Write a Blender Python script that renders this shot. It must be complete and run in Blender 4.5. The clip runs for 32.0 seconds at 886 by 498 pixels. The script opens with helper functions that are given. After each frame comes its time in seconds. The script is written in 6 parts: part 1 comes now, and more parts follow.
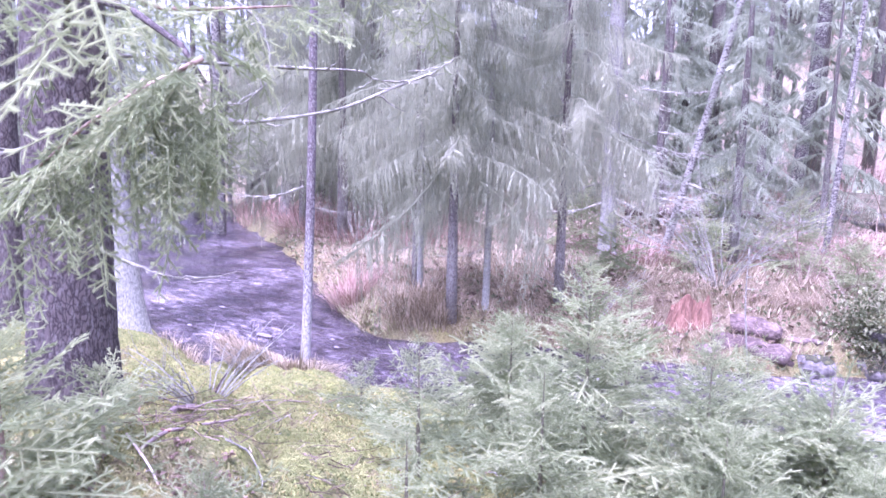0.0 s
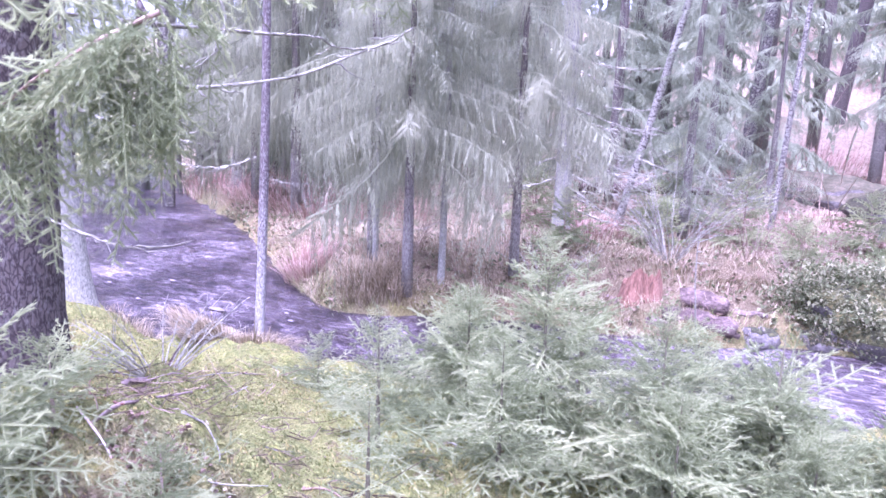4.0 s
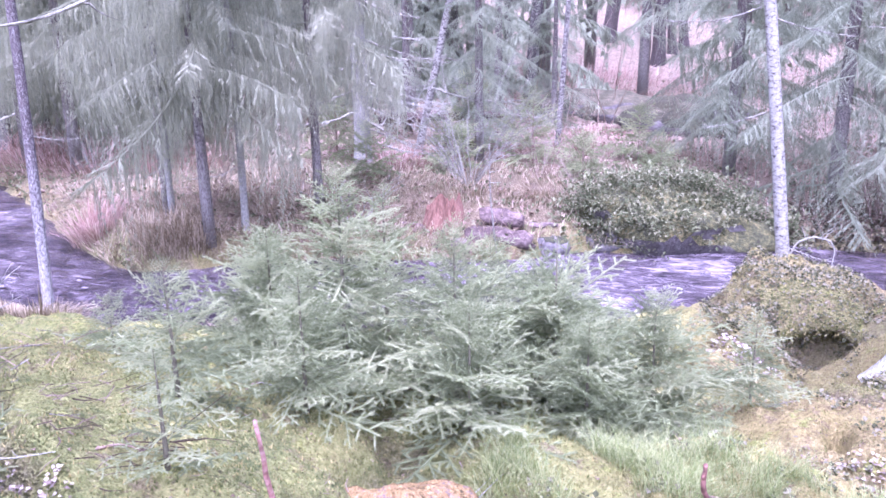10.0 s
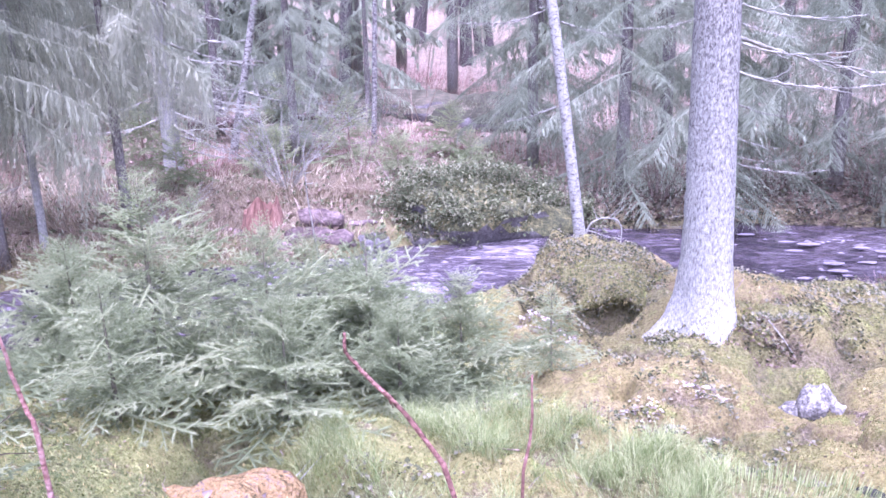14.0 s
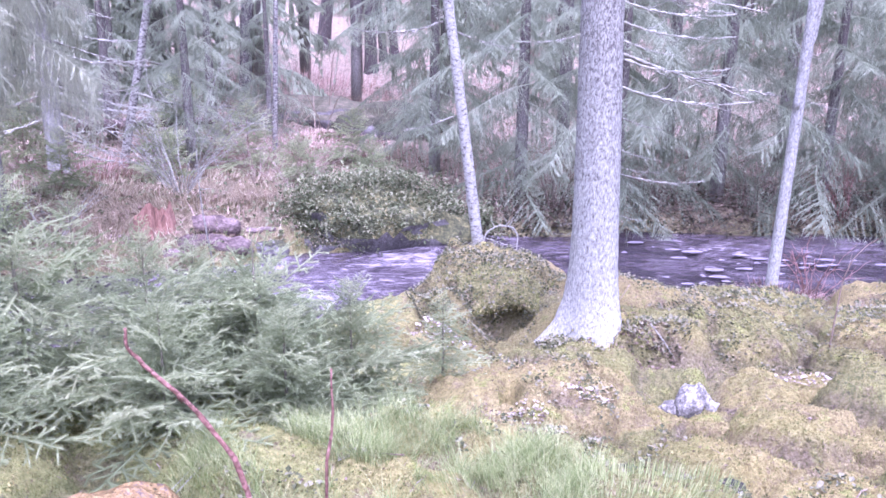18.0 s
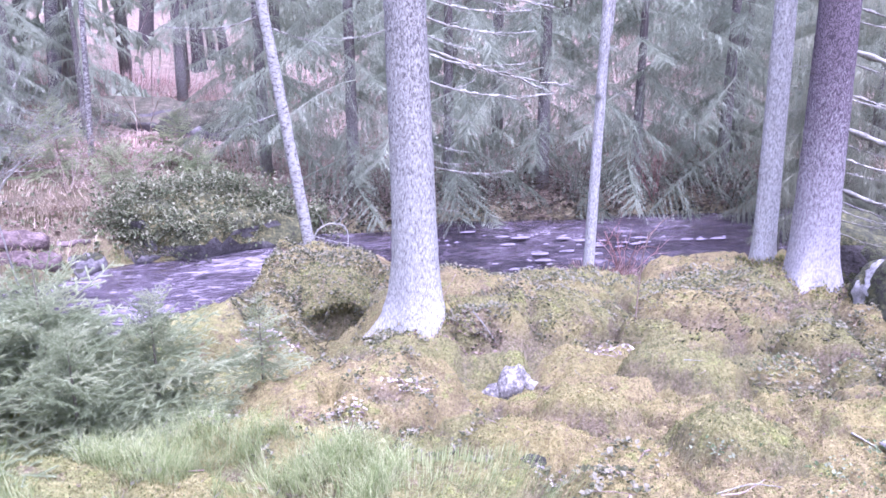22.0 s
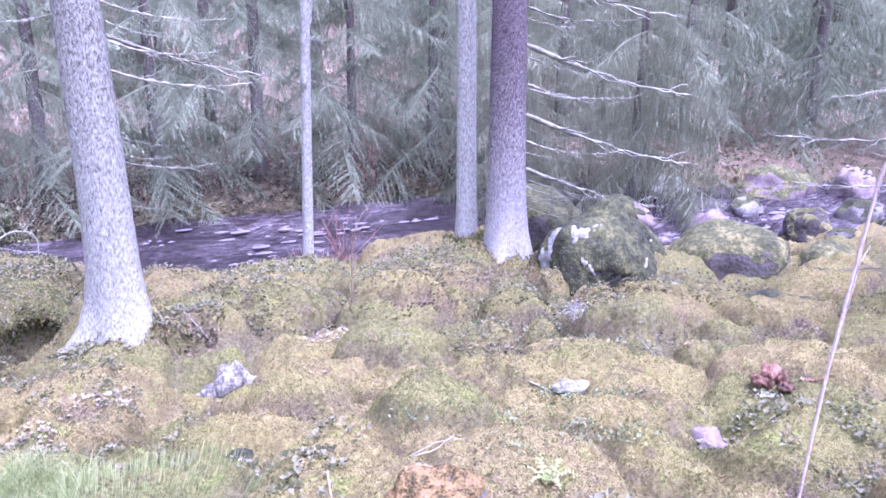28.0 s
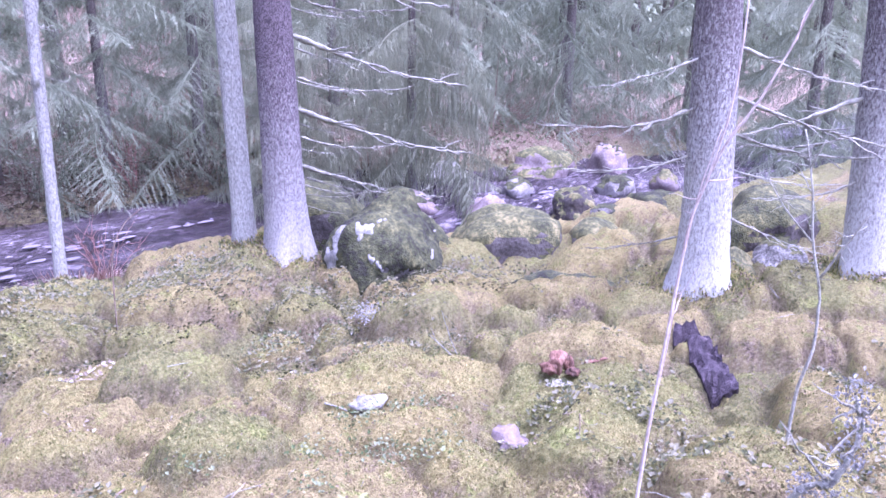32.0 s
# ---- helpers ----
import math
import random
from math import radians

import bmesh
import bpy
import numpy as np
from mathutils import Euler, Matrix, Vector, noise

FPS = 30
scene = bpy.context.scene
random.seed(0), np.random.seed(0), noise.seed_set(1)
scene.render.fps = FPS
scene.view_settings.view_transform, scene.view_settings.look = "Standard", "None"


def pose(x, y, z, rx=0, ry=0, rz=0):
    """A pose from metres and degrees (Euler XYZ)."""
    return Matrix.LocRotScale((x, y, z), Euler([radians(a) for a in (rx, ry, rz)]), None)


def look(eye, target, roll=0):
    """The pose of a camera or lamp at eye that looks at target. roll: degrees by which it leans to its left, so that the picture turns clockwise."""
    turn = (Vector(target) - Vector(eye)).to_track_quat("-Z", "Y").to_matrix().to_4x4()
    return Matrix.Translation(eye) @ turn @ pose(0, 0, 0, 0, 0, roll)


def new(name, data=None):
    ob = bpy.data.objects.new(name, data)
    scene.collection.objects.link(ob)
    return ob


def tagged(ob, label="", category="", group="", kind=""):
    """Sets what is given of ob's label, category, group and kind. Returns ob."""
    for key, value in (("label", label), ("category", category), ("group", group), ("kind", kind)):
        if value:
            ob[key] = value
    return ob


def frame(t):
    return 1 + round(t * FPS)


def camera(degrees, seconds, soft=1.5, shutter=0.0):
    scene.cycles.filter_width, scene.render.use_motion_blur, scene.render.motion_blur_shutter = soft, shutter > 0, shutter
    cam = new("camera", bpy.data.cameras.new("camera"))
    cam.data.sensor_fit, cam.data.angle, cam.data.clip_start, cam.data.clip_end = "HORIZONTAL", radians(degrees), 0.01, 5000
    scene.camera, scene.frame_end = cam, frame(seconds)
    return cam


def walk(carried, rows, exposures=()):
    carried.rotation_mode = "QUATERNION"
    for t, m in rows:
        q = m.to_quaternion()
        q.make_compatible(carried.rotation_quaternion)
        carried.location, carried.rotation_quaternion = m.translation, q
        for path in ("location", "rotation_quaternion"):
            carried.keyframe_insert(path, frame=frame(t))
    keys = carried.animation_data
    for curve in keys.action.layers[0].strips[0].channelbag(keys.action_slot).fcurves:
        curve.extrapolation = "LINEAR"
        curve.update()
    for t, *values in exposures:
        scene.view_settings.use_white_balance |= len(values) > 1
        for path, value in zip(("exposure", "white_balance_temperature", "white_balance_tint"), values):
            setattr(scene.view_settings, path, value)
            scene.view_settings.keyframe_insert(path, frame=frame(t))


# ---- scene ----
cam = camera(61.92, 32.0, soft=1.58)
PATH = [
    (0.0, pose(-0.490, 0.146, 2.800, 81.18, -1.12, 40.81)),
    (0.5, pose(-0.493, 0.140, 2.800, 81.76, -1.22, 41.28)),
    (1.0, pose(-0.491, 0.134, 2.804, 82.43, -1.38, 41.49)),
    (1.5, pose(-0.491, 0.132, 2.809, 82.99, -1.67, 41.29)),
    (2.0, pose(-0.494, 0.127, 2.808, 83.23, -1.96, 40.66)),
    (2.5, pose(-0.500, 0.133, 2.802, 82.78, -2.11, 39.76)),
    (3.0, pose(-0.513, 0.140, 2.793, 81.75, -2.19, 38.81)),
    (3.5, pose(-0.522, 0.145, 2.785, 80.50, -2.16, 37.99)),
    (5.5, pose(-0.551, 0.148, 2.750, 76.80, -1.28, 35.50)),
    (6.0, pose(-0.556, 0.145, 2.745, 76.36, -1.08, 34.75)),
    (6.5, pose(-0.564, 0.134, 2.744, 76.09, -1.04, 33.85)),
    (7.0, pose(-0.575, 0.119, 2.738, 75.98, -0.82, 32.66)),
    (7.5, pose(-0.572, 0.097, 2.739, 75.87, -0.61, 31.21)),
    (8.0, pose(-0.543, 0.081, 2.742, 75.74, -0.38, 29.34)),
    (8.5, pose(-0.512, 0.090, 2.744, 75.54, -0.13, 27.32)),
    (9.0, pose(-0.459, 0.118, 2.753, 75.25, 0.24, 25.40)),
    (9.5, pose(-0.413, 0.136, 2.759, 74.96, 0.61, 23.69)),
    (10.0, pose(-0.364, 0.140, 2.764, 74.62, 1.03, 22.13)),
    (10.5, pose(-0.302, 0.115, 2.781, 74.27, 1.42, 20.34)),
    (11.0, pose(-0.250, 0.101, 2.783, 74.01, 1.84, 18.32)),
    (11.5, pose(-0.221, 0.059, 2.785, 73.84, 2.11, 16.13)),
    (12.0, pose(-0.223, 0.046, 2.773, 73.83, 2.26, 14.01)),
    (12.5, pose(-0.216, 0.027, 2.768, 73.86, 2.21, 12.21)),
    (13.0, pose(-0.208, 0.006, 2.767, 73.98, 1.97, 10.79)),
    (13.5, pose(-0.199, -0.006, 2.766, 74.20, 1.74, 9.58)),
    (14.0, pose(-0.191, -0.019, 2.760, 74.45, 1.47, 8.43)),
    (14.5, pose(-0.176, -0.035, 2.761, 74.65, 1.32, 7.47)),
    (16.5, pose(-0.147, -0.071, 2.757, 75.35, 0.29, 3.68)),
    (17.0, pose(-0.143, -0.063, 2.756, 75.33, -0.03, 2.96)),
    (17.5, pose(-0.122, -0.050, 2.754, 75.25, -0.33, 2.28)),
    (18.0, pose(-0.079, -0.034, 2.754, 75.03, -0.40, 1.56)),
    (18.5, pose(-0.041, -0.020, 2.756, 74.89, -0.19, 0.77)),
    (19.0, pose(-0.001, -0.000, 2.750, 74.83, 0.22, -0.06)),
    (19.5, pose(0.043, -0.004, 2.761, 74.84, 0.66, -1.09)),
    (20.0, pose(0.097, -0.007, 2.764, 74.89, 1.18, -2.10)),
    (20.5, pose(0.146, -0.013, 2.771, 74.97, 1.27, -4.71)),
    (21.0, pose(0.184, -0.018, 2.765, 75.07, 0.83, -7.34)),
    (21.5, pose(0.206, -0.037, 2.762, 74.94, 0.55, -9.00)),
    (22.0, pose(0.208, -0.039, 2.762, 74.70, 0.25, -10.21)),
    (22.5, pose(0.203, -0.063, 2.766, 74.50, 0.06, -11.31)),
    (23.0, pose(0.199, -0.087, 2.758, 74.54, 0.02, -12.51)),
    (23.5, pose(0.194, -0.109, 2.744, 74.74, 0.01, -13.85)),
    (24.0, pose(0.192, -0.133, 2.742, 74.95, 0.11, -15.24)),
    (24.5, pose(0.201, -0.150, 2.742, 75.14, 0.25, -16.70)),
    (25.0, pose(0.213, -0.168, 2.739, 75.31, 0.37, -18.29)),
    (25.5, pose(0.223, -0.203, 2.743, 75.43, 0.49, -20.34)),
    (26.0, pose(0.239, -0.228, 2.743, 75.50, 0.48, -22.97)),
    (26.5, pose(0.270, -0.237, 2.746, 75.50, 0.32, -25.79)),
    (28.5, pose(0.499, -0.132, 2.754, 73.45, -1.10, -31.81)),
    (29.0, pose(0.580, -0.120, 2.751, 72.74, -1.58, -33.12)),
    (29.5, pose(0.602, -0.105, 2.761, 72.21, -2.25, -35.35)),
    (30.0, pose(0.627, -0.040, 2.762, 72.02, -2.30, -38.99)),
    (30.5, pose(0.629, 0.008, 2.772, 71.61, -1.72, -42.12)),
    (31.0, pose(0.627, 0.036, 2.781, 71.68, -1.18, -44.44)),
    (31.5, pose(0.613, 0.070, 2.809, 72.24, -0.95, -46.29)),
    (32.0, pose(0.620, 0.071, 2.822, 73.12, -0.78, -47.83)),
]
walk(cam, PATH, exposures=[(0.0, 2.5, 4950, 66), (9.0, 2.38, 4930, 63), (19.0, 2.2, 4900, 61), (26.0, 2.16, 4860, 59), (32.0, 2.15, 4810, 61)])

# ---- world and sun: bright overcast sky ----
world = bpy.data.worlds.new("overcast_sky")
world.use_nodes = True
scene.world = world
wn = world.node_tree
sky = wn.nodes.new("ShaderNodeTexSky")
sky.sky_type = "NISHITA"
sky.sun_disc = False
sky.sun_elevation = radians(70)
sky.sun_rotation = radians(167)
sky.dust_density = 4.0
grey = wn.nodes.new("ShaderNodeHueSaturation")  # cloud cover takes most of the blue away
grey.inputs["Saturation"].default_value = 0.35
wn.links.new(sky.outputs[0], grey.inputs["Color"])
wn.links.new(grey.outputs[0], wn.nodes["Background"].inputs[0])
wn.nodes["Background"].inputs[1].default_value = 0.15
sun = new("sun", bpy.data.lights.new("sun", "SUN"))
sun.data.energy = 1.65
sun.data.angle = radians(40)
sun.data.color = (1.0, 0.96, 0.92)
sun.matrix_world = look((2, -2.5, 22), (0, 5, 0))

# ---- materials ----


def mat(name, cols, scale=8.0, rough=0.85, bump=0.3, bscale=None, fine=6.0, objvar=0.15, stretch=(1, 1, 1), spec=0.3, bdist=0.02, island=0.0, stops=None, thin=0.0):
    """A mottled natural surface: ramp of colours over two scales of noise, with relief."""
    m = bpy.data.materials.new(name)
    m.use_nodes = True
    n, l = m.node_tree.nodes, m.node_tree.links
    b = n["Principled BSDF"]
    b.inputs["Roughness"].default_value = rough
    b.inputs["Specular IOR Level"].default_value = spec
    tc = n.new("ShaderNodeTexCoord")
    mp = n.new("ShaderNodeMapping")
    mp.inputs["Scale"].default_value = stretch
    l.new(tc.outputs["Object"], mp.inputs[0])
    a = n.new("ShaderNodeTexNoise")
    a.inputs["Scale"].default_value = scale
    a.inputs["Detail"].default_value = 6
    a.inputs["Roughness"].default_value = 0.65
    c = n.new("ShaderNodeTexNoise")
    c.inputs["Scale"].default_value = scale * fine
    c.inputs["Detail"].default_value = 4
    l.new(mp.outputs[0], a.inputs[0])
    l.new(mp.outputs[0], c.inputs[0])
    mx = n.new("ShaderNodeMix")
    mx.inputs[0].default_value = 0.4
    l.new(a.outputs[0], mx.inputs[2])
    l.new(c.outputs[0], mx.inputs[3])
    last = mx.outputs[0]
    if objvar or island:
        src = n.new("ShaderNodeNewGeometry").outputs["Random Per Island"] if island else n.new("ShaderNodeObjectInfo").outputs["Random"]
        k = n.new("ShaderNodeMath")
        k.operation = "MULTIPLY_ADD"
        k.inputs[1].default_value = island or objvar
        k.inputs[2].default_value = -0.5 * (island or objvar)
        l.new(src, k.inputs[0])
        ad = n.new("ShaderNodeMath")
        l.new(last, ad.inputs[0])
        l.new(k.outputs[0], ad.inputs[1])
        last = ad.outputs[0]
    r = n.new("ShaderNodeValToRGB")
    el = r.color_ramp.elements
    pos = stops or [0.36 + 0.28 * i / max(1, len(cols) - 1) for i in range(len(cols))]
    while len(el) < len(cols):
        el.new(0.5)
    for e, p, col in zip(el, pos, cols):
        e.position, e.color = p, (*col, 1)
    l.new(last, r.inputs[0])
    l.new(r.outputs[0], b.inputs["Base Color"])
    if bump:
        t = n.new("ShaderNodeTexNoise")
        t.inputs["Scale"].default_value = bscale or scale * 4
        t.inputs["Detail"].default_value = 8
        l.new(mp.outputs[0], t.inputs[0])
        bp = n.new("ShaderNodeBump")
        bp.inputs["Strength"].default_value = bump
        bp.inputs["Distance"].default_value = bdist
        l.new(t.outputs[0], bp.inputs["Height"])
        l.new(bp.outputs[0], b.inputs["Normal"])
    if thin:
        tr, ms = n.new("ShaderNodeBsdfTranslucent"), n.new("ShaderNodeMixShader")
        ms.inputs[0].default_value = thin
        l.new(r.outputs[0], tr.inputs[0])
        l.new(b.outputs[0], ms.inputs[1]), l.new(tr.outputs[0], ms.inputs[2])
        l.new(ms.outputs[0], n["Material Output"].inputs[0])
    return m


M = {}


def bark(name, dark, mid, pale, lichen=0.5, plates=48, crust=0.0):
    """Scaly bark: raised plates with dark cracks, and crusts of pale lichen over it."""
    m = bpy.data.materials.new(name)
    m.use_nodes = True
    n, l = m.node_tree.nodes, m.node_tree.links
    b = n["Principled BSDF"]
    b.inputs["Roughness"].default_value = 0.92
    b.inputs["Specular IOR Level"].default_value = 0.15
    tc, mp = n.new("ShaderNodeTexCoord"), n.new("ShaderNodeMapping")
    mp.inputs["Scale"].default_value = (1, 1, 0.48)
    l.new(tc.outputs["Object"], mp.inputs[0])
    warp = n.new("ShaderNodeTexNoise")
    warp.inputs["Scale"].default_value, warp.inputs["Detail"].default_value = 14, 4
    l.new(mp.outputs[0], warp.inputs[0])
    addv = n.new("ShaderNodeVectorMath")
    addv.operation = "MULTIPLY_ADD"
    addv.inputs[1].default_value = (0.1, 0.1, 0.1)
    l.new(warp.outputs["Color"], addv.inputs[0])
    l.new(mp.outputs[0], addv.inputs[2])
    v = n.new("ShaderNodeTexVoronoi")
    v.feature = "DISTANCE_TO_EDGE"
    v.inputs["Scale"].default_value = plates
    l.new(addv.outputs[0], v.inputs[0])
    crack = n.new("ShaderNodeValToRGB")
    crack.color_ramp.elements[0].color, crack.color_ramp.elements[1].color = (*dark, 1), (*mid, 1)
    crack.color_ramp.elements[0].position, crack.color_ramp.elements[1].position = 0.02, 0.2
    l.new(v.outputs["Distance"], crack.inputs[0])
    no = n.new("ShaderNodeTexNoise")
    no.inputs["Scale"].default_value, no.inputs["Detail"].default_value, no.inputs["Roughness"].default_value = 55, 9, 0.75
    l.new(mp.outputs[0], no.inputs[0])
    lr = n.new("ShaderNodeValToRGB")
    lr.color_ramp.elements[0].position, lr.color_ramp.elements[1].position = 0.58 - 0.25 * lichen, 0.86 - 0.25 * lichen
    cut, low = n.new("ShaderNodeSeparateXYZ"), n.new("ShaderNodeMapRange")
    l.new(tc.outputs["Object"], cut.inputs[0]), l.new(cut.outputs[2], low.inputs[0])
    low.inputs[1].default_value, low.inputs[2].default_value, low.inputs[3].default_value, low.inputs[4].default_value = 0.2, 2.6, crust, -0.3 * crust
    more = n.new("ShaderNodeMath")
    l.new(no.outputs[0], more.inputs[0]), l.new(low.outputs[0], more.inputs[1])
    l.new(more.outputs[0], lr.inputs[0])
    mx = n.new("ShaderNodeMix")
    mx.data_type = "RGBA"
    mx.inputs[7].default_value = (*pale, 1)
    l.new(lr.outputs[0], mx.inputs[0])
    l.new(crack.outputs[0], mx.inputs[6])
    l.new(mx.outputs[2], b.inputs["Base Color"])
    bp, bp2 = n.new("ShaderNodeBump"), n.new("ShaderNodeBump")
    bp.inputs["Strength"].default_value, bp.inputs["Distance"].default_value = 0.8, 0.02
    bp2.inputs["Strength"].default_value, bp2.inputs["Distance"].default_value = 0.6, 0.012
    l.new(crack.outputs[0], bp.inputs["Height"])
    l.new(no.outputs[0], bp2.inputs["Height"])
    l.new(bp.outputs[0], bp2.inputs["Normal"])
    l.new(bp2.outputs[0], b.inputs["Normal"])
    return m


M["bark_spruce"] = bark("spruce_bark", (0.05, 0.042, 0.035), (0.15, 0.135, 0.105), (0.33, 0.33, 0.26), 0.42, 60, 0.12)
M["bark_dark"] = bark("dark_bark", (0.035, 0.029, 0.025), (0.1, 0.086, 0.07), (0.22, 0.212, 0.175), 0.34)
M["bark_twin"] = bark("purplish_bark", (0.05, 0.041, 0.041), (0.15, 0.126, 0.12), (0.36, 0.36, 0.3), 0.34, 55, 0.24)
M["bark_mottled"] = bark("mottled_bark", (0.06, 0.051, 0.047), (0.15, 0.131, 0.116), (0.5, 0.51, 0.42), 0.55, 62, 0.2)
M["bark_pale"] = bark("lichen_bark", (0.065, 0.06, 0.05), (0.175, 0.173, 0.13), (0.42, 0.435, 0.335), 0.7, 46, 0.08)
M["bark_white"] = bark("whitish_lichen_bark", (0.1, 0.095, 0.078), (0.22, 0.22, 0.17), (0.46, 0.475, 0.38), 0.8, 60, 0.05)
M["birch"] = mat("birch_bark", [(0.045, 0.04, 0.035), (0.17, 0.166, 0.125), (0.33, 0.337, 0.262)], 17, 0.8, 0.5, 40, stretch=(1, 1, 1.6), stops=[0.42, 0.48, 0.58], fine=3, spec=0.15)
M["twig_pale"] = mat("lichen_twig", [(0.14, 0.135, 0.1), (0.28, 0.283, 0.208), (0.41, 0.415, 0.315)], 30, 0.9, 0.6, 90, spec=0.1)
M["twig_brown"] = mat("bare_twig", [(0.14, 0.1, 0.065), (0.27, 0.215, 0.145), (0.42, 0.36, 0.27)], 20, 0.85, 0.3, 60, spec=0.1)
M["twig_rosy"] = mat("rosy_twig", [(0.26, 0.2, 0.16), (0.4, 0.33, 0.27), (0.52, 0.46, 0.39)], 20, 0.85, 0.3, 60, spec=0.1)
M["twig_red"] = mat("red_twig", [(0.14, 0.07, 0.046), (0.24, 0.125, 0.088), (0.32, 0.21, 0.16)], 45, 0.9, 0.6, 120)
M["twig_green"] = mat("young_spruce_bark", [(0.09, 0.085, 0.05), (0.15, 0.145, 0.085), (0.22, 0.21, 0.13)], 25, 0.9, 0.4, 70, spec=0.1)
M["twig_dark"] = mat("dark_dead_twig", [(0.06, 0.045, 0.028), (0.12, 0.094, 0.06), (0.23, 0.195, 0.14)], 25, 0.9, 0.4, 70, spec=0.1)
M["needle_young"] = mat("young_needles", [(0.205, 0.248, 0.116), (0.305, 0.358, 0.172), (0.42, 0.465, 0.245)], 6, 0.8, 0, objvar=0.4, thin=0.42, spec=0.06)
M["needle_dark"] = mat("dark_needles", [(0.205, 0.24, 0.148), (0.272, 0.315, 0.195), (0.352, 0.395, 0.255)], 2.5, 0.9, 0, objvar=0.4, thin=0.45, spec=0.03)
M["needle_hang"] = mat("hanging_needles", [(0.205, 0.228, 0.138), (0.285, 0.312, 0.19), (0.375, 0.4, 0.255)], 2.5, 0.85, 0, objvar=0.4, thin=0.45, spec=0.03)
# bright yellow needles: the drooping bough's lit look is put into this colour
M["needle_gold"] = mat("painted_lit_needles", [(0.37, 0.39, 0.135), (0.53, 0.54, 0.22), (0.66, 0.64, 0.33)], 4, 0.75, 0, objvar=0.3, thin=0.55, spec=0.06)
M["needle_dead"] = mat("dead_needles", [(0.27, 0.22, 0.155), (0.41, 0.345, 0.25), (0.56, 0.49, 0.38)], 5, 0.8, 0, objvar=0.3, thin=0.3, spec=0.05)
M["rock_dark"] = mat("dark_wet_rock", [(0.032, 0.028, 0.022), (0.07, 0.062, 0.05), (0.13, 0.12, 0.098)], 5, 0.8, 0.7, 22, bdist=0.03)
M["rock"] = mat("grey_rock", [(0.075, 0.07, 0.058), (0.14, 0.133, 0.112), (0.25, 0.24, 0.21)], 5, 0.85, 0.7, 22, bdist=0.03)
M["rock_pink"] = mat("pinkish_rock", [(0.12, 0.095, 0.082), (0.21, 0.172, 0.152), (0.31, 0.27, 0.24)], 6, 0.85, 0.5, 30)
M["rock_white"] = mat("lichen_white_rock", [(0.06, 0.058, 0.042), (0.17, 0.166, 0.13), (0.36, 0.355, 0.29)], 9, 0.9, 0.8, 30, stops=[0.36, 0.46, 0.58])
M["moss_rock"] = mat("mossy_rock", [(0.028, 0.028, 0.018), (0.052, 0.058, 0.024), (0.1, 0.105, 0.04), (0.22, 0.2, 0.08)], 4, 0.95, 0.8, 50, bdist=0.03)
M["moss"] = mat("moss", [(0.13, 0.155, 0.045), (0.27, 0.275, 0.085), (0.43, 0.385, 0.15)], 1.2, 0.95, 0, island=0.9, thin=0.25, spec=0.05)
M["leaf_olive"] = mat("leathery_leaves", [(0.1, 0.12, 0.055), (0.17, 0.192, 0.09), (0.26, 0.27, 0.15)], 3, 0.8, 0, island=0.5, thin=0.25, spec=0.1)
M["leaf_pale"] = mat("pale_litter", [(0.1, 0.07, 0.045), (0.17, 0.128, 0.085), (0.26, 0.205, 0.14)], 3, 0.9, 0, island=0.5, thin=0.2, spec=0.1)
M["leaf_white"] = mat("bleached_litter", [(0.2, 0.165, 0.12), (0.36, 0.315, 0.24), (0.54, 0.49, 0.4)], 3, 0.9, 0, island=0.6, thin=0.2, spec=0.1)
M["berry_leaf"] = mat("berry_shrub_leaves", [(0.08, 0.09, 0.04), (0.145, 0.15, 0.078), (0.235, 0.23, 0.14)], 3, 0.85, 0, island=0.9, thin=0.25, spec=0.06)
M["grass"] = mat("green_grass", [(0.17, 0.225, 0.07), (0.27, 0.33, 0.11), (0.39, 0.42, 0.185)], 3, 0.7, 0, island=0.7, thin=0.4, spec=0.08)
M["grass_dry"] = mat("dry_grass", [(0.17, 0.145, 0.075), (0.3, 0.255, 0.135), (0.45, 0.39, 0.25)], 3, 0.8, 0, island=0.6, thin=0.3)
M["bracken"] = mat("rusty_bracken", [(0.24, 0.15, 0.105), (0.38, 0.26, 0.185), (0.52, 0.4, 0.31)], 3, 0.8, 0, island=0.6, thin=0.3, spec=0.1)
M["stump_wood"] = mat("red_rotten_wood", [(0.04, 0.028, 0.02), (0.14, 0.074, 0.044), (0.26, 0.155, 0.1)], 16, 0.95, 1.0, 40, stretch=(1, 1, 0.2))
M["log_wood"] = mat("weathered_log", [(0.06, 0.045, 0.036), (0.16, 0.125, 0.1), (0.29, 0.24, 0.2)], 8, 0.9, 0.8, 30, stretch=(0.5, 1, 1), spec=0.1)
M["bark_black"] = mat("fallen_bark", [(0.025, 0.02, 0.022), (0.06, 0.048, 0.05), (0.14, 0.12, 0.12)], 14, 0.95, 1.0, 60)

# ---- shape helpers ----


def rnd(seed):
    return np.random.RandomState(seed)


def vnoise(x, y, seed=0):
    """Smooth value noise in -1..1 on arrays."""
    xi, yi = np.floor(x).astype(np.int64), np.floor(y).astype(np.int64)
    fx, fy = x - xi, y - yi
    fx, fy = fx * fx * (3 - 2 * fx), fy * fy * (3 - 2 * fy)

    def h(a, b):
        v = np.sin(a * 127.1 + b * 311.7 + seed * 74.7) * 43758.5453
        return (v - np.floor(v)) * 2 - 1

    return (h(xi, yi) * (1 - fx) + h(xi + 1, yi) * fx) * (1 - fy) + (h(xi, yi + 1) * (1 - fx) + h(xi + 1, yi + 1) * fx) * fy


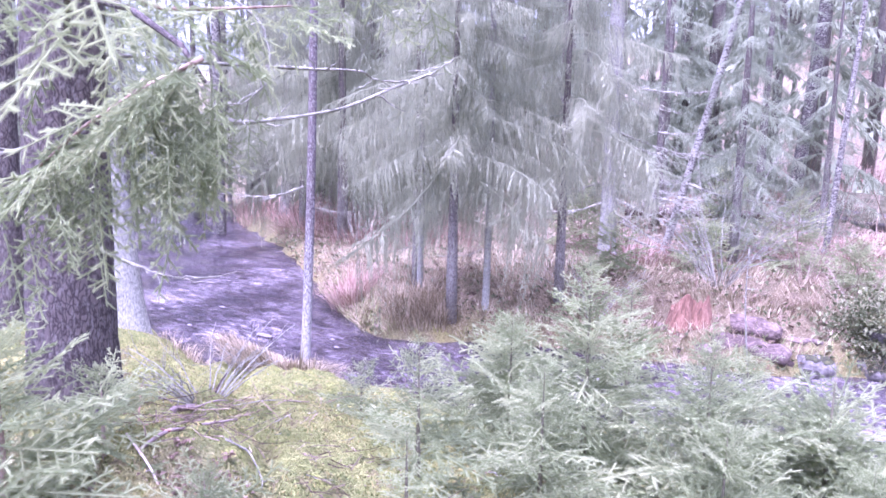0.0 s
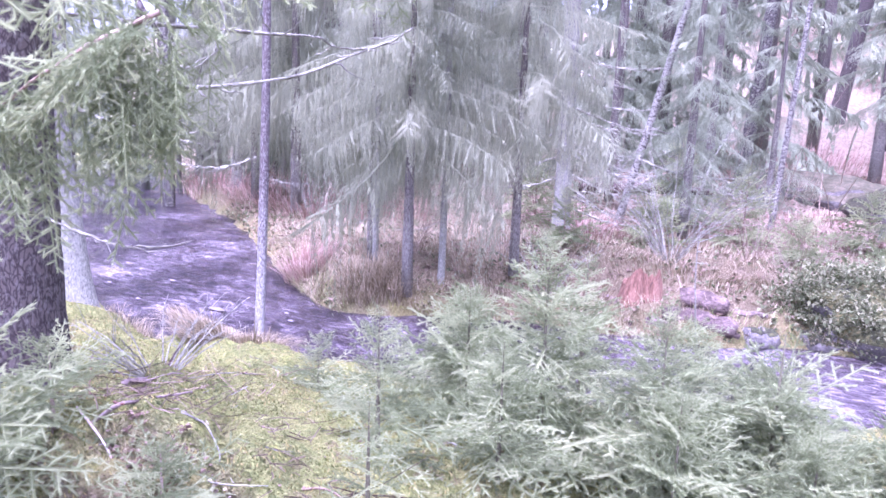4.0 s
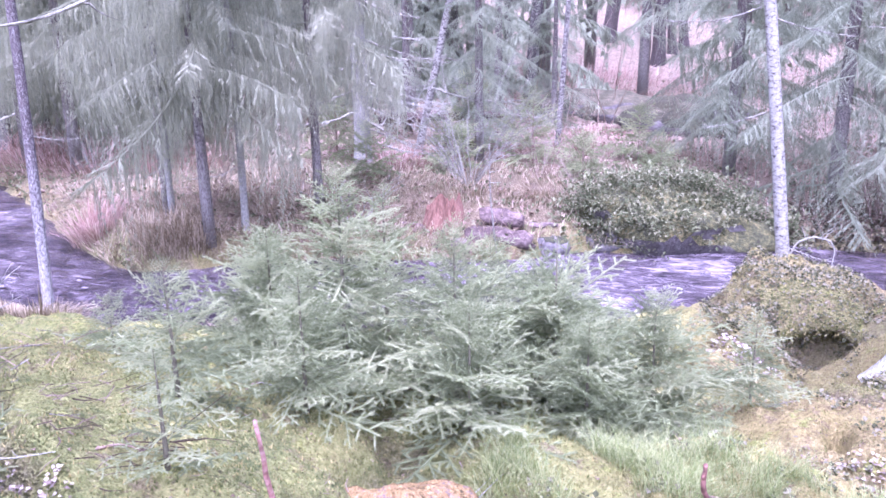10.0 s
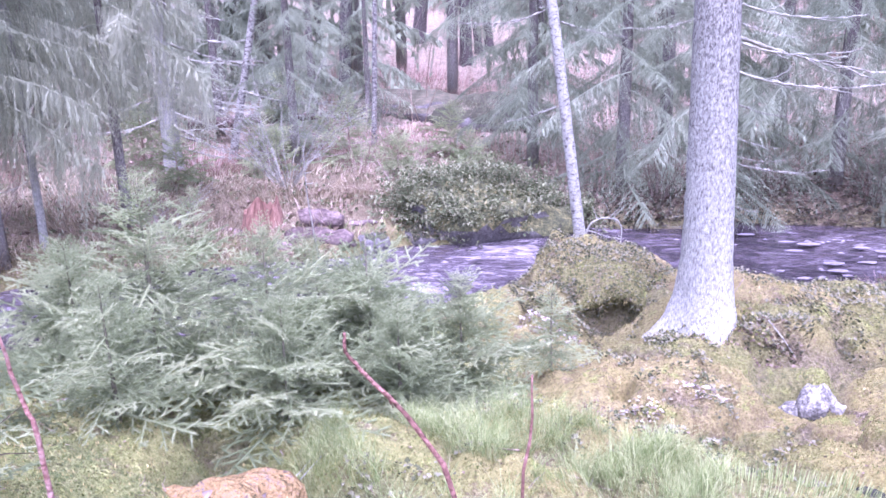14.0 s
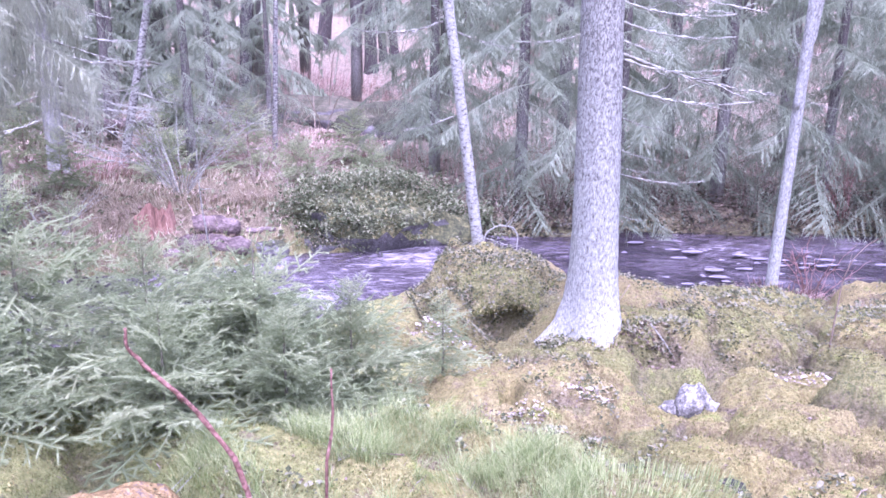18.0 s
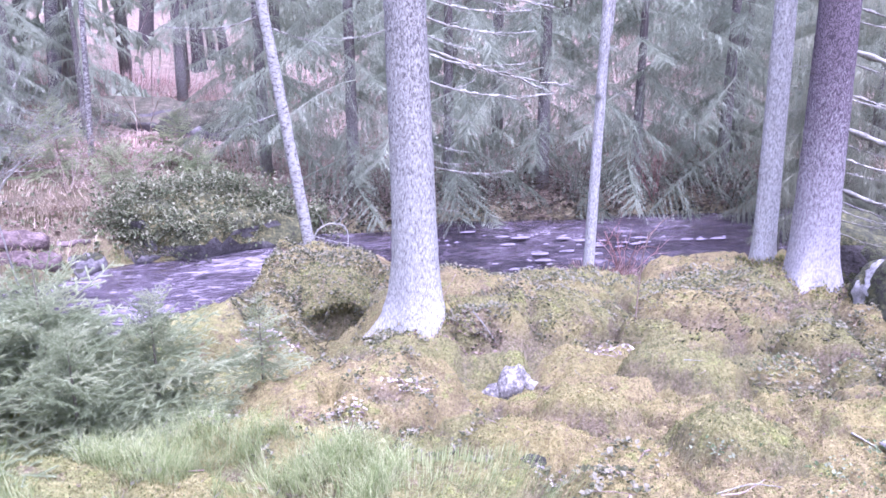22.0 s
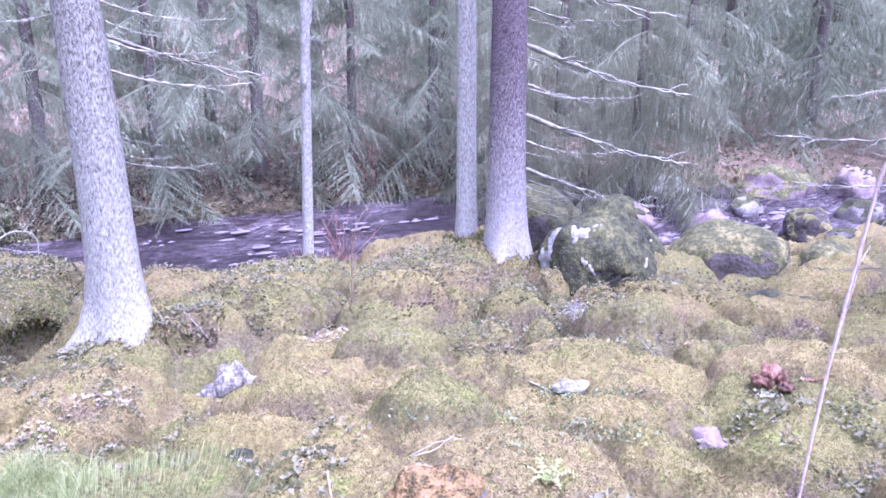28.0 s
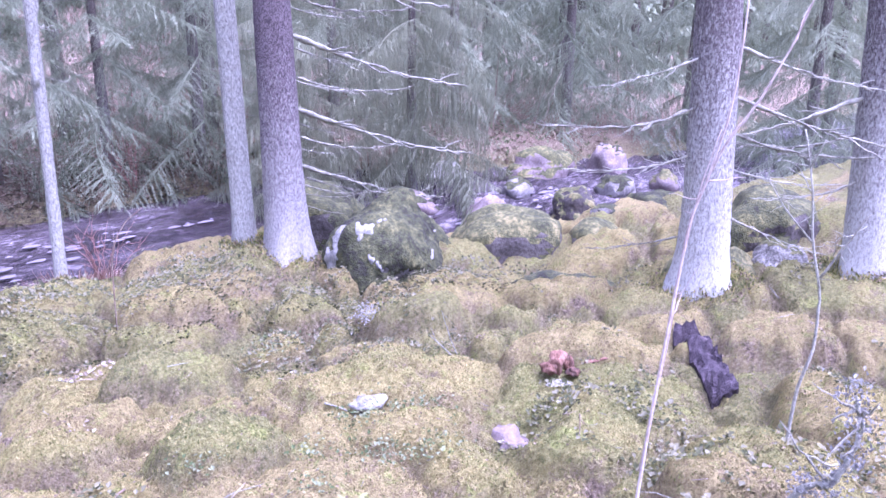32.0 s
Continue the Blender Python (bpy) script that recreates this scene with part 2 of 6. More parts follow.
def fbm(x, y, seed=0, octaves=4):
    out, amp = 0 * x, 1.0
    for k in range(octaves):
        out = out + amp * vnoise(x * 2**k, y * 2**k, seed + k)
        amp *= 0.5
    return out


def sstep(a, b, x):
    t = np.clip((x - a) / (b - a), 0, 1)
    return t * t * (3 - 2 * t)


def mesh(name, verts, faces, smooth=True):
    me = bpy.data.meshes.new(name)
    me.from_pydata([tuple(v) for v in verts], [], [tuple(f) for f in faces])
    if smooth:
        me.polygons.foreach_set("use_smooth", [True] * len(me.polygons))
    me.update()
    return me


def part(name, me, material, parent=None, label="", m=None):
    """Links a mesh as one object, under its thing if one is given."""
    if not me.materials:
        me.materials.append(material)
    ob = new(name, me)
    if m is not None:
        ob.matrix_basis = m
    if parent is not None:
        ob.parent = parent
    if label:
        ob["label"] = label
    if name in ("bough", "crown"):
        ob["kind"] = "stuff"
    return ob


def base(name, place, label, category, group="", kind=""):
    e = new(name)
    e.location = place
    e.empty_display_size = 0.2
    return tagged(e, label, category, group, kind)


def tube(pts, radii, n=8, rough=0.0, seed=0, cap=True):
    """A round limb along points, its radius varying, with an uneven skin."""
    r = rnd(seed)
    pts = np.array(pts, float)
    verts, faces = [], []
    for i, p in enumerate(pts):
        d = pts[min(i + 1, len(pts) - 1)] - pts[max(i - 1, 0)]
        d /= np.linalg.norm(d) + 1e-9
        a = np.cross(d, (0.0, 1.0, 0.0) if abs(d[1]) < 0.9 else (1.0, 0.0, 0.0))
        a /= np.linalg.norm(a)
        b = np.cross(d, a)
        for k in range(n):
            w = 2 * math.pi * k / n
            q = radii[i] * (1 + rough * (r.rand() - 0.5))
            verts.append(p + q * (math.cos(w) * a + math.sin(w) * b))
    for i in range(len(pts) - 1):
        for k in range(n):
            k2 = (k + 1) % n
            faces.append((i * n + k, i * n + k2, (i + 1) * n + k2, (i + 1) * n + k))
    if cap:
        faces.append(tuple(range(n))[::-1])
        faces.append(tuple((len(pts) - 1) * n + k for k in range(n)))
    return verts, faces


def join(parts):
    verts, faces = [], []
    for v, f in parts:
        o = len(verts)
        verts += list(v)
        faces += [tuple(i + o for i in q) for q in f]
    return verts, faces


def bezier(p0, p1, sag, n=8, seed=0, wob=0.02):
    r = rnd(seed)
    p0, p1 = np.array(p0, float), np.array(p1, float)
    out = []
    for i in range(n + 1):
        t = i / n
        p = p0 + (p1 - p0) * t + np.array((0, 0, -sag * 4 * t * (1 - t)))
        if 0 < i:
            p = p + (r.rand(3) - 0.5) * wob
        out.append(p)
    return out


# ---- the ground: river bed, banks, hill ----
NEAR_X = [-40, -22, -12, -9.7, -8.5, -7.3, -6.2, -5, -3, -1, -0.4, -0.2, 0.7, 1.4, 2.2, 3.2, 5.5, 6.6, 7.2, 8.5, 10, 12, 15, 30]
NEAR_Y = [25, 9.5, 5.9, 5.0, 4.75, 4.5, 5.0, 5.4, 6.0, 7.3, 8.2, 9.3, 9.4, 8.7, 8.25, 8.15, 8.1, 7.8, 6.6, 5.5, 4.9, 4.3, 3.7, 2]
FAR_X = [-40, -22, -17.5, -14.5, -10, -8.9, -7.7, -7.1, -5, -3.1, -2.3, -1.6, -0.3, 1.5, 2.8, 6.7, 8.5, 10, 12, 15, 30]
FAR_Y = [22, 14, 12.0, 10.7, 8.2, 7.6, 7.0, 7.5, 8.5, 9.1, 9.9, 10.0, 10.8, 11.2, 11.4, 11.3, 10.4, 8.9, 7.7, 6.8, 6]
MOUNDS = [  # x, y, height, radius x, radius y
    (0.4, 7.02, -0.6, 0.28, 0.2), (0.3, 6.4, -0.5, 0.5, 0.55), (1.08, 6.1, 0.12, 0.6, 0.5),
    (1.58, 5.15, -0.3, 0.32, 0.26), (0.25, 4.4, -0.32, 0.06, 0.16), (0.95, 4.95, 0.06, 0.45, 0.4), (2.2, 6.1, 0.15, 0.55, 0.5), (3.35, 3.35, 0.1, 0.95, 0.38), (5.0, 6.6, 0.2, 0.7, 0.8),
    (3.95, 2.65, -0.1, 0.4, 0.45), (1.5, 4.7, -0.15, 0.4, 0.3), (5.2, 3.7, 0.1, 0.8, 0.38), (6.5, 3.9, -0.14, 0.8, 0.5), (7.05, 4.6, -0.3, 0.6, 0.4), (7.2, 2.2, 0.2, 0.5, 0.5),
    (-6.3, 4.35, 0.3, 0.75, 0.4), (-7.2, 7.45, 0.3, 0.5, 0.4), (2.4, 2.2, -0.22, 1.0, 0.8), (4.0, 1.6, -0.2, 1.0, 0.7),
]


def water_level(x):
    return 0.33 * sstep(6.8, 9.5, x)


# moss pillows: domes that press against one another, with creases between
PX0, PY0, PSTEP = -9.0, 0.3, 0.025
PNX, PNY = 760, 420
dome_map, tone_map = np.zeros((PNY, PNX)), np.zeros((PNY, PNX))
pq = np.random.RandomState(17)
SWELLS = [  # x, y, half width, half depth, height, azimuth from the path
    (2.88, 2.32, 0.83, 0.45, 0.2, 45), (3.38, 0.94, 0.4, 0.26, 0.24, 73), (4.94, 0.76, 0.3, 0.2, 0.22, 81), (5.98, 1.56, 0.45, 0.32, 0.24, 75),
    (3.29, 2.92, 0.8, 0.45, 0.27, 43), (4.79, 2.52, 0.6, 0.43, 0.3, 60), (6.18, 3.63, 0.6, 0.43, 0.28, 57), (2.72, 4.55, 0.5, 0.36, 0.37, 25),
    (4.66, 4.0, 0.45, 0.33, 0.32, 46), (1.71, 5.84, 0.36, 0.28, 0.26, 14), (0.58, 4.28, 0.26, 0.2, 0.24, 5), (1.69, 3.6, 0.38, 0.29, 0.3, 22),
    (2.27, 2.94, 0.42, 0.31, 0.36, 34), (3.5, 5.85, 0.55, 0.4, 0.38, 29), (0.62, 5.2, 0.4, 0.28, 0.2, 7), (0.1, 5.0, 0.3, 0.22, 0.16, 0), (1.0, 4.6, 0.24, 0.2, 0.14, 12), (4.3, 5.0, 0.4, 0.3, 0.25, 40)]
for swell in range(818):
    cx, cy = pq.uniform(-9, 9.9), pq.uniform(0.5, 10.4)
    big = pq.rand() < 0.3
    r = pq.uniform(0.4, 0.8) if big else pq.uniform(0.1, 0.3)
    rx, ry, h = r * pq.uniform(0.9, 1.5), r * pq.uniform(0.7, 1.0), r * pq.uniform(0.26, 0.4) if big else r * pq.uniform(0.3, 0.55)
    turn, tone = pq.uniform(-0.5, 0.5), pq.rand()
    if swell >= 800:
        cx, cy, rx, ry, h, turn = SWELLS[swell - 800]
        r, turn = rx, -radians(turn)
    i0, i1 = max(0, int((cx - 1.6 * r - PX0) / PSTEP)), min(PNX, int((cx + 1.6 * r - PX0) / PSTEP) + 2)
    j0, j1 = max(0, int((cy - 1.6 * r - PY0) / PSTEP)), min(PNY, int((cy + 1.6 * r - PY0) / PSTEP) + 2)
    if i1 <= i0 or j1 <= j0:
        continue
    ax, ay = np.meshgrid(PX0 + PSTEP * np.arange(i0, i1) - cx, PY0 + PSTEP * np.arange(j0, j1) - cy)
    wob = 1 + 0.3 * vnoise((ax + cx) * 6, (ay + cy) * 6, 41) + 0.15 * vnoise((ax + cx) * 15, (ay + cy) * 15, 42)
    u, v = (ax * math.cos(turn) + ay * math.sin(turn)) / rx, (ay * math.cos(turn) - ax * math.sin(turn)) / ry
    lump = h * np.clip(1 - (u * u + v * v) * wob, 0, 1) ** (0.45 if swell >= 800 else 0.6)
    part_d, part_t = dome_map[j0:j1, i0:i1], tone_map[j0:j1, i0:i1]
    over = lump > part_d
    part_t[over] = tone
    part_d[over] = lump[over]


# creases where pillows meet: lower, full of needles and litter, shade painted in too
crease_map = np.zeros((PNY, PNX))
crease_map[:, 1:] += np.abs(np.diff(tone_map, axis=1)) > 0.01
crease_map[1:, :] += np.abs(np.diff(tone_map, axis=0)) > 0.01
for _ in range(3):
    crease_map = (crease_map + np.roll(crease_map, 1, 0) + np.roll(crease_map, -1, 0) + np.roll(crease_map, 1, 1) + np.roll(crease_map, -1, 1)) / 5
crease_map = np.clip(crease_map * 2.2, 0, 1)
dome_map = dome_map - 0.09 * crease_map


def creases(x, y):
    i, j = np.clip((x - PX0) / PSTEP, 0, PNX - 1).astype(int), np.clip((y - PY0) / PSTEP, 0, PNY - 1).astype(int)
    return crease_map[j, i]


def pillows(x, y):
    """Height of the moss pillows, and each one's own tone, at the given places."""
    fx, fy = np.clip((x - PX0) / PSTEP, 0, PNX - 1.001), np.clip((y - PY0) / PSTEP, 0, PNY - 1.001)
    i, j = fx.astype(int), fy.astype(int)
    fx, fy = fx - i, fy - j
    d = (dome_map[j, i] * (1 - fx) + dome_map[j, i + 1] * fx) * (1 - fy) + (dome_map[j + 1, i] * (1 - fx) + dome_map[j + 1, i + 1] * fx) * fy
    inside = (x > PX0) & (x < PX0 + PSTEP * PNX) & (y > PY0) & (y < PY0 + PSTEP * PNY)
    far = 0.13 + 0.12 * np.abs(vnoise(x * 1.2, y * 1.2, 61))
    rim = np.minimum(np.minimum(x - PX0, PX0 + PSTEP * PNX - x), np.minimum(y - PY0, PY0 + PSTEP * PNY - y))
    return far + (d - far) * sstep(0.0, 0.6, rim) * inside, tone_map[j, i]


def ground_z(x, y):
    x, y = np.asarray(x, float), np.asarray(y, float)
    yn, yf = np.interp(x, NEAR_X, NEAR_Y), np.interp(x, FAR_X, FAR_Y)
    wob = 0.12 * fbm(x * 1.3, y * 1.3, 5, 3)
    sn, sf = yn - y + wob, y - yf + wob
    lvl = water_level(x)
    bed = lvl - 0.45
    k = np.clip(0.25 + 0.06 * np.maximum(0, -x - 1) - 0.045 * np.maximum(0, x - 2), 0.1, 0.42)
    rise = np.clip(5 - y, 0, 4) * (1 - 0.25 * sstep(3.3, 4.7, -x)) + np.clip(0.4 * (-1 - y), 0, 12) * 0.4
    near = lvl + 0.3 * sstep(0, 0.5, sn) + 0.1 * sstep(0.3, 2, sn) + k * rise * sstep(0, 1.6, sn)
    far = lvl + 0.28 * sstep(0, 0.5, sf) + 0.075 * np.clip(sf, 0, 17) + 0.17 * np.clip(sf - 14, 0, 60) + 0.05 * np.clip(sf - 74, 0, 400)
    far = far + 0.15 * np.clip(sf - 16, 0, 30) * sstep(4.0, 15.0, -x)
    z = np.where(sn > sf, bed + (near - bed) * sstep(-0.35, 0.15, sn), bed + (far - bed) * sstep(-0.35, 0.15, sf))
    land = sstep(0.0, 0.6, np.maximum(sn, sf))
    z = z + 0.08 * (1 - sstep(0.7, 1.1, np.hypot((x - 0.3) / 0.95, (y - 8.1) / 0.95)))
    for mx, my, h, rx, ry in MOUNDS:
        z = z + h * np.exp(-(((x - mx) / rx) ** 2 + ((y - my) / ry) ** 2) ** 1.1)
    dome, _ = pillows(x, y)
    for fx, fy, r in ((1.08, 6.05, 0.42), (5.13, 6.34, 0.45), (5.0, 6.95, 0.35), (6.76, 2.48, 0.45), (7.69, 1.41, 0.4), (3.38, 7.9, 0.25), (0.14, 7.0, 0.4), (1.6, 5.15, 0.3), (3.5, 2.15, 0.22), (4.25, 2.3, 0.25), (0.17, 9.05, 0.25)):
        dome = 0.1 + (dome - 0.1) * (1 - 0.85 * np.exp(-((((x - fx) ** 2 + (y - fy) ** 2) / r**2) ** 1.5)))
    z = z + land * (dome - 0.19 + 0.05 * fbm(x * 4.5, y * 4.5, 9, 3) + 0.035 * np.abs(vnoise(x * 10, y * 10, 14)) + 0.016 * vnoise(x * 22, y * 22, 8))
    return z


def gz(x, y):
    return float(ground_z(np.array([x]), np.array([y]))[0])


def spaced(lo, hi, step, far, grow=1.13):
    a = list(np.arange(lo, hi, step))
    s, p = step, hi
    while p < far:
        a.append(p)
        s *= grow
        p += s
    a.append(far)
    s, p, low = step, lo, []
    while p > -far:
        s *= grow
        p -= s
        low.append(p)
    return np.array(low[::-1] + a)


gx, gy = spaced(-5.0, 8.0, 0.034, 300, 1.08), spaced(0.7, 8.5, 0.034, 300, 1.08)
GX, GY = np.meshgrid(gx, gy)
GZ = ground_z(GX.ravel(), GY.ravel())
nx, ny = len(gx), len(gy)
idx = np.arange(nx * ny).reshape(ny, nx)
quads = np.stack([idx[:-1, :-1], idx[:-1, 1:], idx[1:, 1:], idx[1:, :-1]], -1).reshape(-1, 4)
gm = bpy.data.meshes.new("ground")
gm.from_pydata(np.stack([GX.ravel(), GY.ravel(), GZ], 1).tolist(), [], quads.tolist())
gm.polygons.foreach_set("use_smooth", [True] * len(gm.polygons))


# litter share; along creases its brown doubles as the shade between pillows
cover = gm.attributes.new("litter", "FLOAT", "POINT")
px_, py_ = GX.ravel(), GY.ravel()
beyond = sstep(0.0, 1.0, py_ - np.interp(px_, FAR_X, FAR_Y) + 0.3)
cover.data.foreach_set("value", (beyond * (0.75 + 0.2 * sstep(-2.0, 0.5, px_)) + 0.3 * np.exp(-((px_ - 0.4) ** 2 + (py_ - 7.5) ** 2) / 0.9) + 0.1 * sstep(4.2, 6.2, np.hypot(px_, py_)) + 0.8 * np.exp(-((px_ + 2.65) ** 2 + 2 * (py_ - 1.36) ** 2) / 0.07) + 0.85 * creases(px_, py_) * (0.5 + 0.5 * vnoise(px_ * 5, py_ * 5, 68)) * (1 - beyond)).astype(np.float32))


rusty = gm.attributes.new("rust", "FLOAT", "POINT")
depth = py_ - np.interp(px_, FAR_X, FAR_Y)
rusty.data.foreach_set("value", (sstep(3.0, 9.0, depth) * (0.75 + 0.25 * vnoise(px_ * 0.4, py_ * 0.4, 65)) * sstep(0, 0.1, beyond)).astype(np.float32))
fresh = gm.attributes.new("lime", "FLOAT", "POINT")
fresh.data.foreach_set("value", ((1 - sstep(-1.4, 0.2, px_)) * (1 - 0.85 * sstep(-1.6, -0.8, py_ - np.interp(px_, FAR_X, FAR_Y)))).astype(np.float32))
tone = gm.attributes.new("tone", "FLOAT", "POINT")
dm, tm = pillows(px_, py_)
tone.data.foreach_set("value", (tm * (dm > 0.01) + 0.22 * sstep(0.6, 2.0, px_) * (1 - sstep(3.6, 5.2, np.hypot(px_, py_)))).astype(np.float32))


def ground_material():
    m = bpy.data.materials.new("mossy_ground")
    m.use_nodes = True
    n, l = m.node_tree.nodes, m.node_tree.links
    b = n["Principled BSDF"]
    b.inputs["Roughness"].default_value = 0.95
    b.inputs["Specular IOR Level"].default_value = 0.15
    geo = n.new("ShaderNodeNewGeometry")

    def tex(scale, detail=6, rough=0.6):
        t = n.new("ShaderNodeTexNoise")
        t.inputs["Scale"].default_value, t.inputs["Detail"].default_value, t.inputs["Roughness"].default_value = scale, detail, rough
        l.new(geo.outputs["Position"], t.inputs[0])
        return t.outputs[0]

    def ramp(src, cols, stops):
        r = n.new("ShaderNodeValToRGB")
        while len(r.color_ramp.elements) < len(cols):
            r.color_ramp.elements.new(0.5)
        for e, p, c in zip(r.color_ramp.elements, stops, cols):
            e.position, e.color = p, (*c, 1)
        l.new(src, r.inputs[0])
        return r.outputs[0]

    def mixed(f, a, c):
        x = n.new("ShaderNodeMix")
        x.data_type = "RGBA"
        l.new(f, x.inputs[0]), l.new(a, x.inputs[6]), l.new(c, x.inputs[7])
        return x.outputs[2]

    def attr(name):
        a = n.new("ShaderNodeAttribute")
        a.attribute_name = name
        return a.outputs["Fac"]

    def plus(a, c, k=1.0):
        p = n.new("ShaderNodeMath")
        p.operation, p.use_clamp = "MULTIPLY_ADD", True
        p.inputs[1].default_value = k
        l.new(c, p.inputs[0]), l.new(a, p.inputs[2])
        return p.outputs[0]

    moss = ramp(plus(tex(1.7, 9, 0.72), attr("tone"), 0.55), [(0.13, 0.165, 0.045), (0.22, 0.26, 0.06), (0.36, 0.335, 0.092), (0.45, 0.385, 0.115), (0.42, 0.34, 0.13)], [0.5, 0.65, 0.78, 0.9, 1.0])
    lime = ramp(tex(2.2, 9, 0.72), [(0.15, 0.22, 0.055), (0.26, 0.335, 0.085), (0.39, 0.42, 0.125), (0.41, 0.36, 0.14)], [0.4, 0.5, 0.6, 0.72])
    moss = mixed(attr("lime"), moss, lime)
    fine = ramp(tex(30, 9, 0.82), [(0.055, 0.046, 0.027), (0.26, 0.24, 0.09), (0.46, 0.4, 0.185)], [0.39, 0.5, 0.62])
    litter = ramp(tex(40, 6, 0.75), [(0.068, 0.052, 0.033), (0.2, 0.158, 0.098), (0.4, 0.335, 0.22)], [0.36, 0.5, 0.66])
    rust = ramp(tex(5, 8, 0.75), [(0.13, 0.105, 0.066), (0.29, 0.23, 0.15), (0.43, 0.365, 0.265)], [0.34, 0.5, 0.66])
    half = n.new("ShaderNodeValue")
    half.outputs[0].default_value = 0.6
    col = mixed(plus(half.outputs[0], attr("lime"), -0.12), moss, fine)
    bare = ramp(tex(2.3, 10, 0.75), [(0, 0, 0), (0.7, 0.7, 0.7)], [0.57, 0.66])
    clump = ramp(tex(8, 8, 0.75), [(0, 0, 0), (0.65, 0.65, 0.65)], [0.55, 0.62])
    col = mixed(clump, col, ramp(tex(70, 4, 0.7), [(0.085, 0.065, 0.04), (0.22, 0.172, 0.092), (0.4, 0.33, 0.19)], [0.38, 0.5, 0.64]))
    tuft = ramp(tex(6, 8, 0.75), [(0.8, 0.8, 0.8), (0, 0, 0)], [0.38, 0.45])
    col = mixed(tuft, col, ramp(tex(60, 4, 0.7), [(0.13, 0.155, 0.04), (0.28, 0.32, 0.075), (0.44, 0.45, 0.14)], [0.38, 0.5, 0.64]))
    # dark specks paint in the shade of small holes in the moss
    pit_shade = ramp(tex(52, 5, 0.6), [(0, 0, 0), (0.6, 0.6, 0.6)], [0.58, 0.68])
    col = mixed(pit_shade, col, ramp(tex(90, 3, 0.6), [(0.05, 0.036, 0.022), (0.13, 0.095, 0.055)], [0.4, 0.6]))
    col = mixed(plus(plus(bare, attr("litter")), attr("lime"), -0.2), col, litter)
    col = mixed(attr("rust"), col, rust)
    l.new(col, b.inputs["Base Color"])
    bp = n.new("ShaderNodeBump")
    bp.inputs["Strength"].default_value, bp.inputs["Distance"].default_value = 1.0, 0.06
    l.new(tex(26, 12, 0.85), bp.inputs["Height"])
    tufts, grain = n.new("ShaderNodeTexVoronoi"), n.new("ShaderNodeBump")
    tufts.inputs["Scale"].default_value = 85
    l.new(geo.outputs["Position"], tufts.inputs[0])
    grain.invert = True
    grain.inputs["Strength"].default_value, grain.inputs["Distance"].default_value = 0.7, 0.012
    l.new(tufts.outputs["Distance"], grain.inputs["Height"]), l.new(bp.outputs[0], grain.inputs["Normal"])
    l.new(grain.outputs[0], b.inputs["Normal"])
    return m


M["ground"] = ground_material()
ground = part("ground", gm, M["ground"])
tagged(ground, "uneven forest floor of moss hummocks, litter and riverbanks", "ground", kind="structure")


def water_material():
    m = bpy.data.materials.new("river_water")
    m.use_nodes = True
    n, l = m.node_tree.nodes, m.node_tree.links
    b = n["Principled BSDF"]
    b.inputs["Roughness"].default_value = 0.12
    b.inputs["IOR"].default_value = 1.33
    b.inputs["Specular IOR Level"].default_value = 0.42
    tc = n.new("ShaderNodeTexCoord")
    mp = n.new("ShaderNodeMapping")
    mp.inputs["Rotation"].default_value = (0, 0, radians(-25))
    mp.inputs["Scale"].default_value = (0.75, 1.7, 1)
    l.new(tc.outputs["Object"], mp.inputs[0])
    a = n.new("ShaderNodeTexNoise")
    a.inputs["Scale"].default_value, a.inputs["Detail"].default_value, a.inputs["Distortion"].default_value = 3.4, 9, 1.6
    l.new(mp.outputs[0], a.inputs[0])
    r = n.new("ShaderNodeValToRGB")
    e = r.color_ramp.elements
    e.new(0.6)
    # pale stops are foam, plus the ripples' sky sheen put into the colour
    for k, p, c in zip(e, (0.38, 0.6, 0.88), ((0.026, 0.021, 0.021), (0.09, 0.077, 0.076), (0.33, 0.3, 0.297))):
        k.position, k.color = p, (*c, 1)
    l.new(a.outputs[0], r.inputs[0])
    l.new(r.outputs[0], b.inputs["Base Color"])
    # broken water where the bed drops: more foam there
    big = n.new("ShaderNodeTexNoise")
    big.inputs["Scale"].default_value, big.inputs["Detail"].default_value = 0.7, 5
    l.new(tc.outputs["Object"], big.inputs[0])
    foam = n.new("ShaderNodeMath")
    foam.operation = "MULTIPLY_ADD"
    foam.inputs[1].default_value = 0.95
    foam.inputs[2].default_value = -0.51
    l.new(big.outputs[0], foam.inputs[0])
    rap = n.new("ShaderNodeAttribute")
    rap.attribute_name = "rapid"
    more = n.new("ShaderNodeMath")
    more.operation = "MULTIPLY_ADD"
    more.inputs[1].default_value = 0.13
    l.new(rap.outputs["Fac"], more.inputs[0]), l.new(foam.outputs[0], more.inputs[2])
    tot = n.new("ShaderNodeMath")
    l.new(a.outputs[0], tot.inputs[0]), l.new(more.outputs[0], tot.inputs[1])
    l.new(tot.outputs[0], r.inputs[0])
    bp = n.new("ShaderNodeBump")
    bp.inputs["Strength"].default_value, bp.inputs["Distance"].default_value = 1.0, 0.1
    t = n.new("ShaderNodeTexNoise")
    t.inputs["Scale"].default_value, t.inputs["Detail"].default_value, t.inputs["Distortion"].default_value = 6.5, 5, 1.4
    l.new(mp.outputs[0], t.inputs[0])
    l.new(t.outputs[0], bp.inputs["Height"])
    l.new(bp.outputs[0], b.inputs["Normal"])
    return m


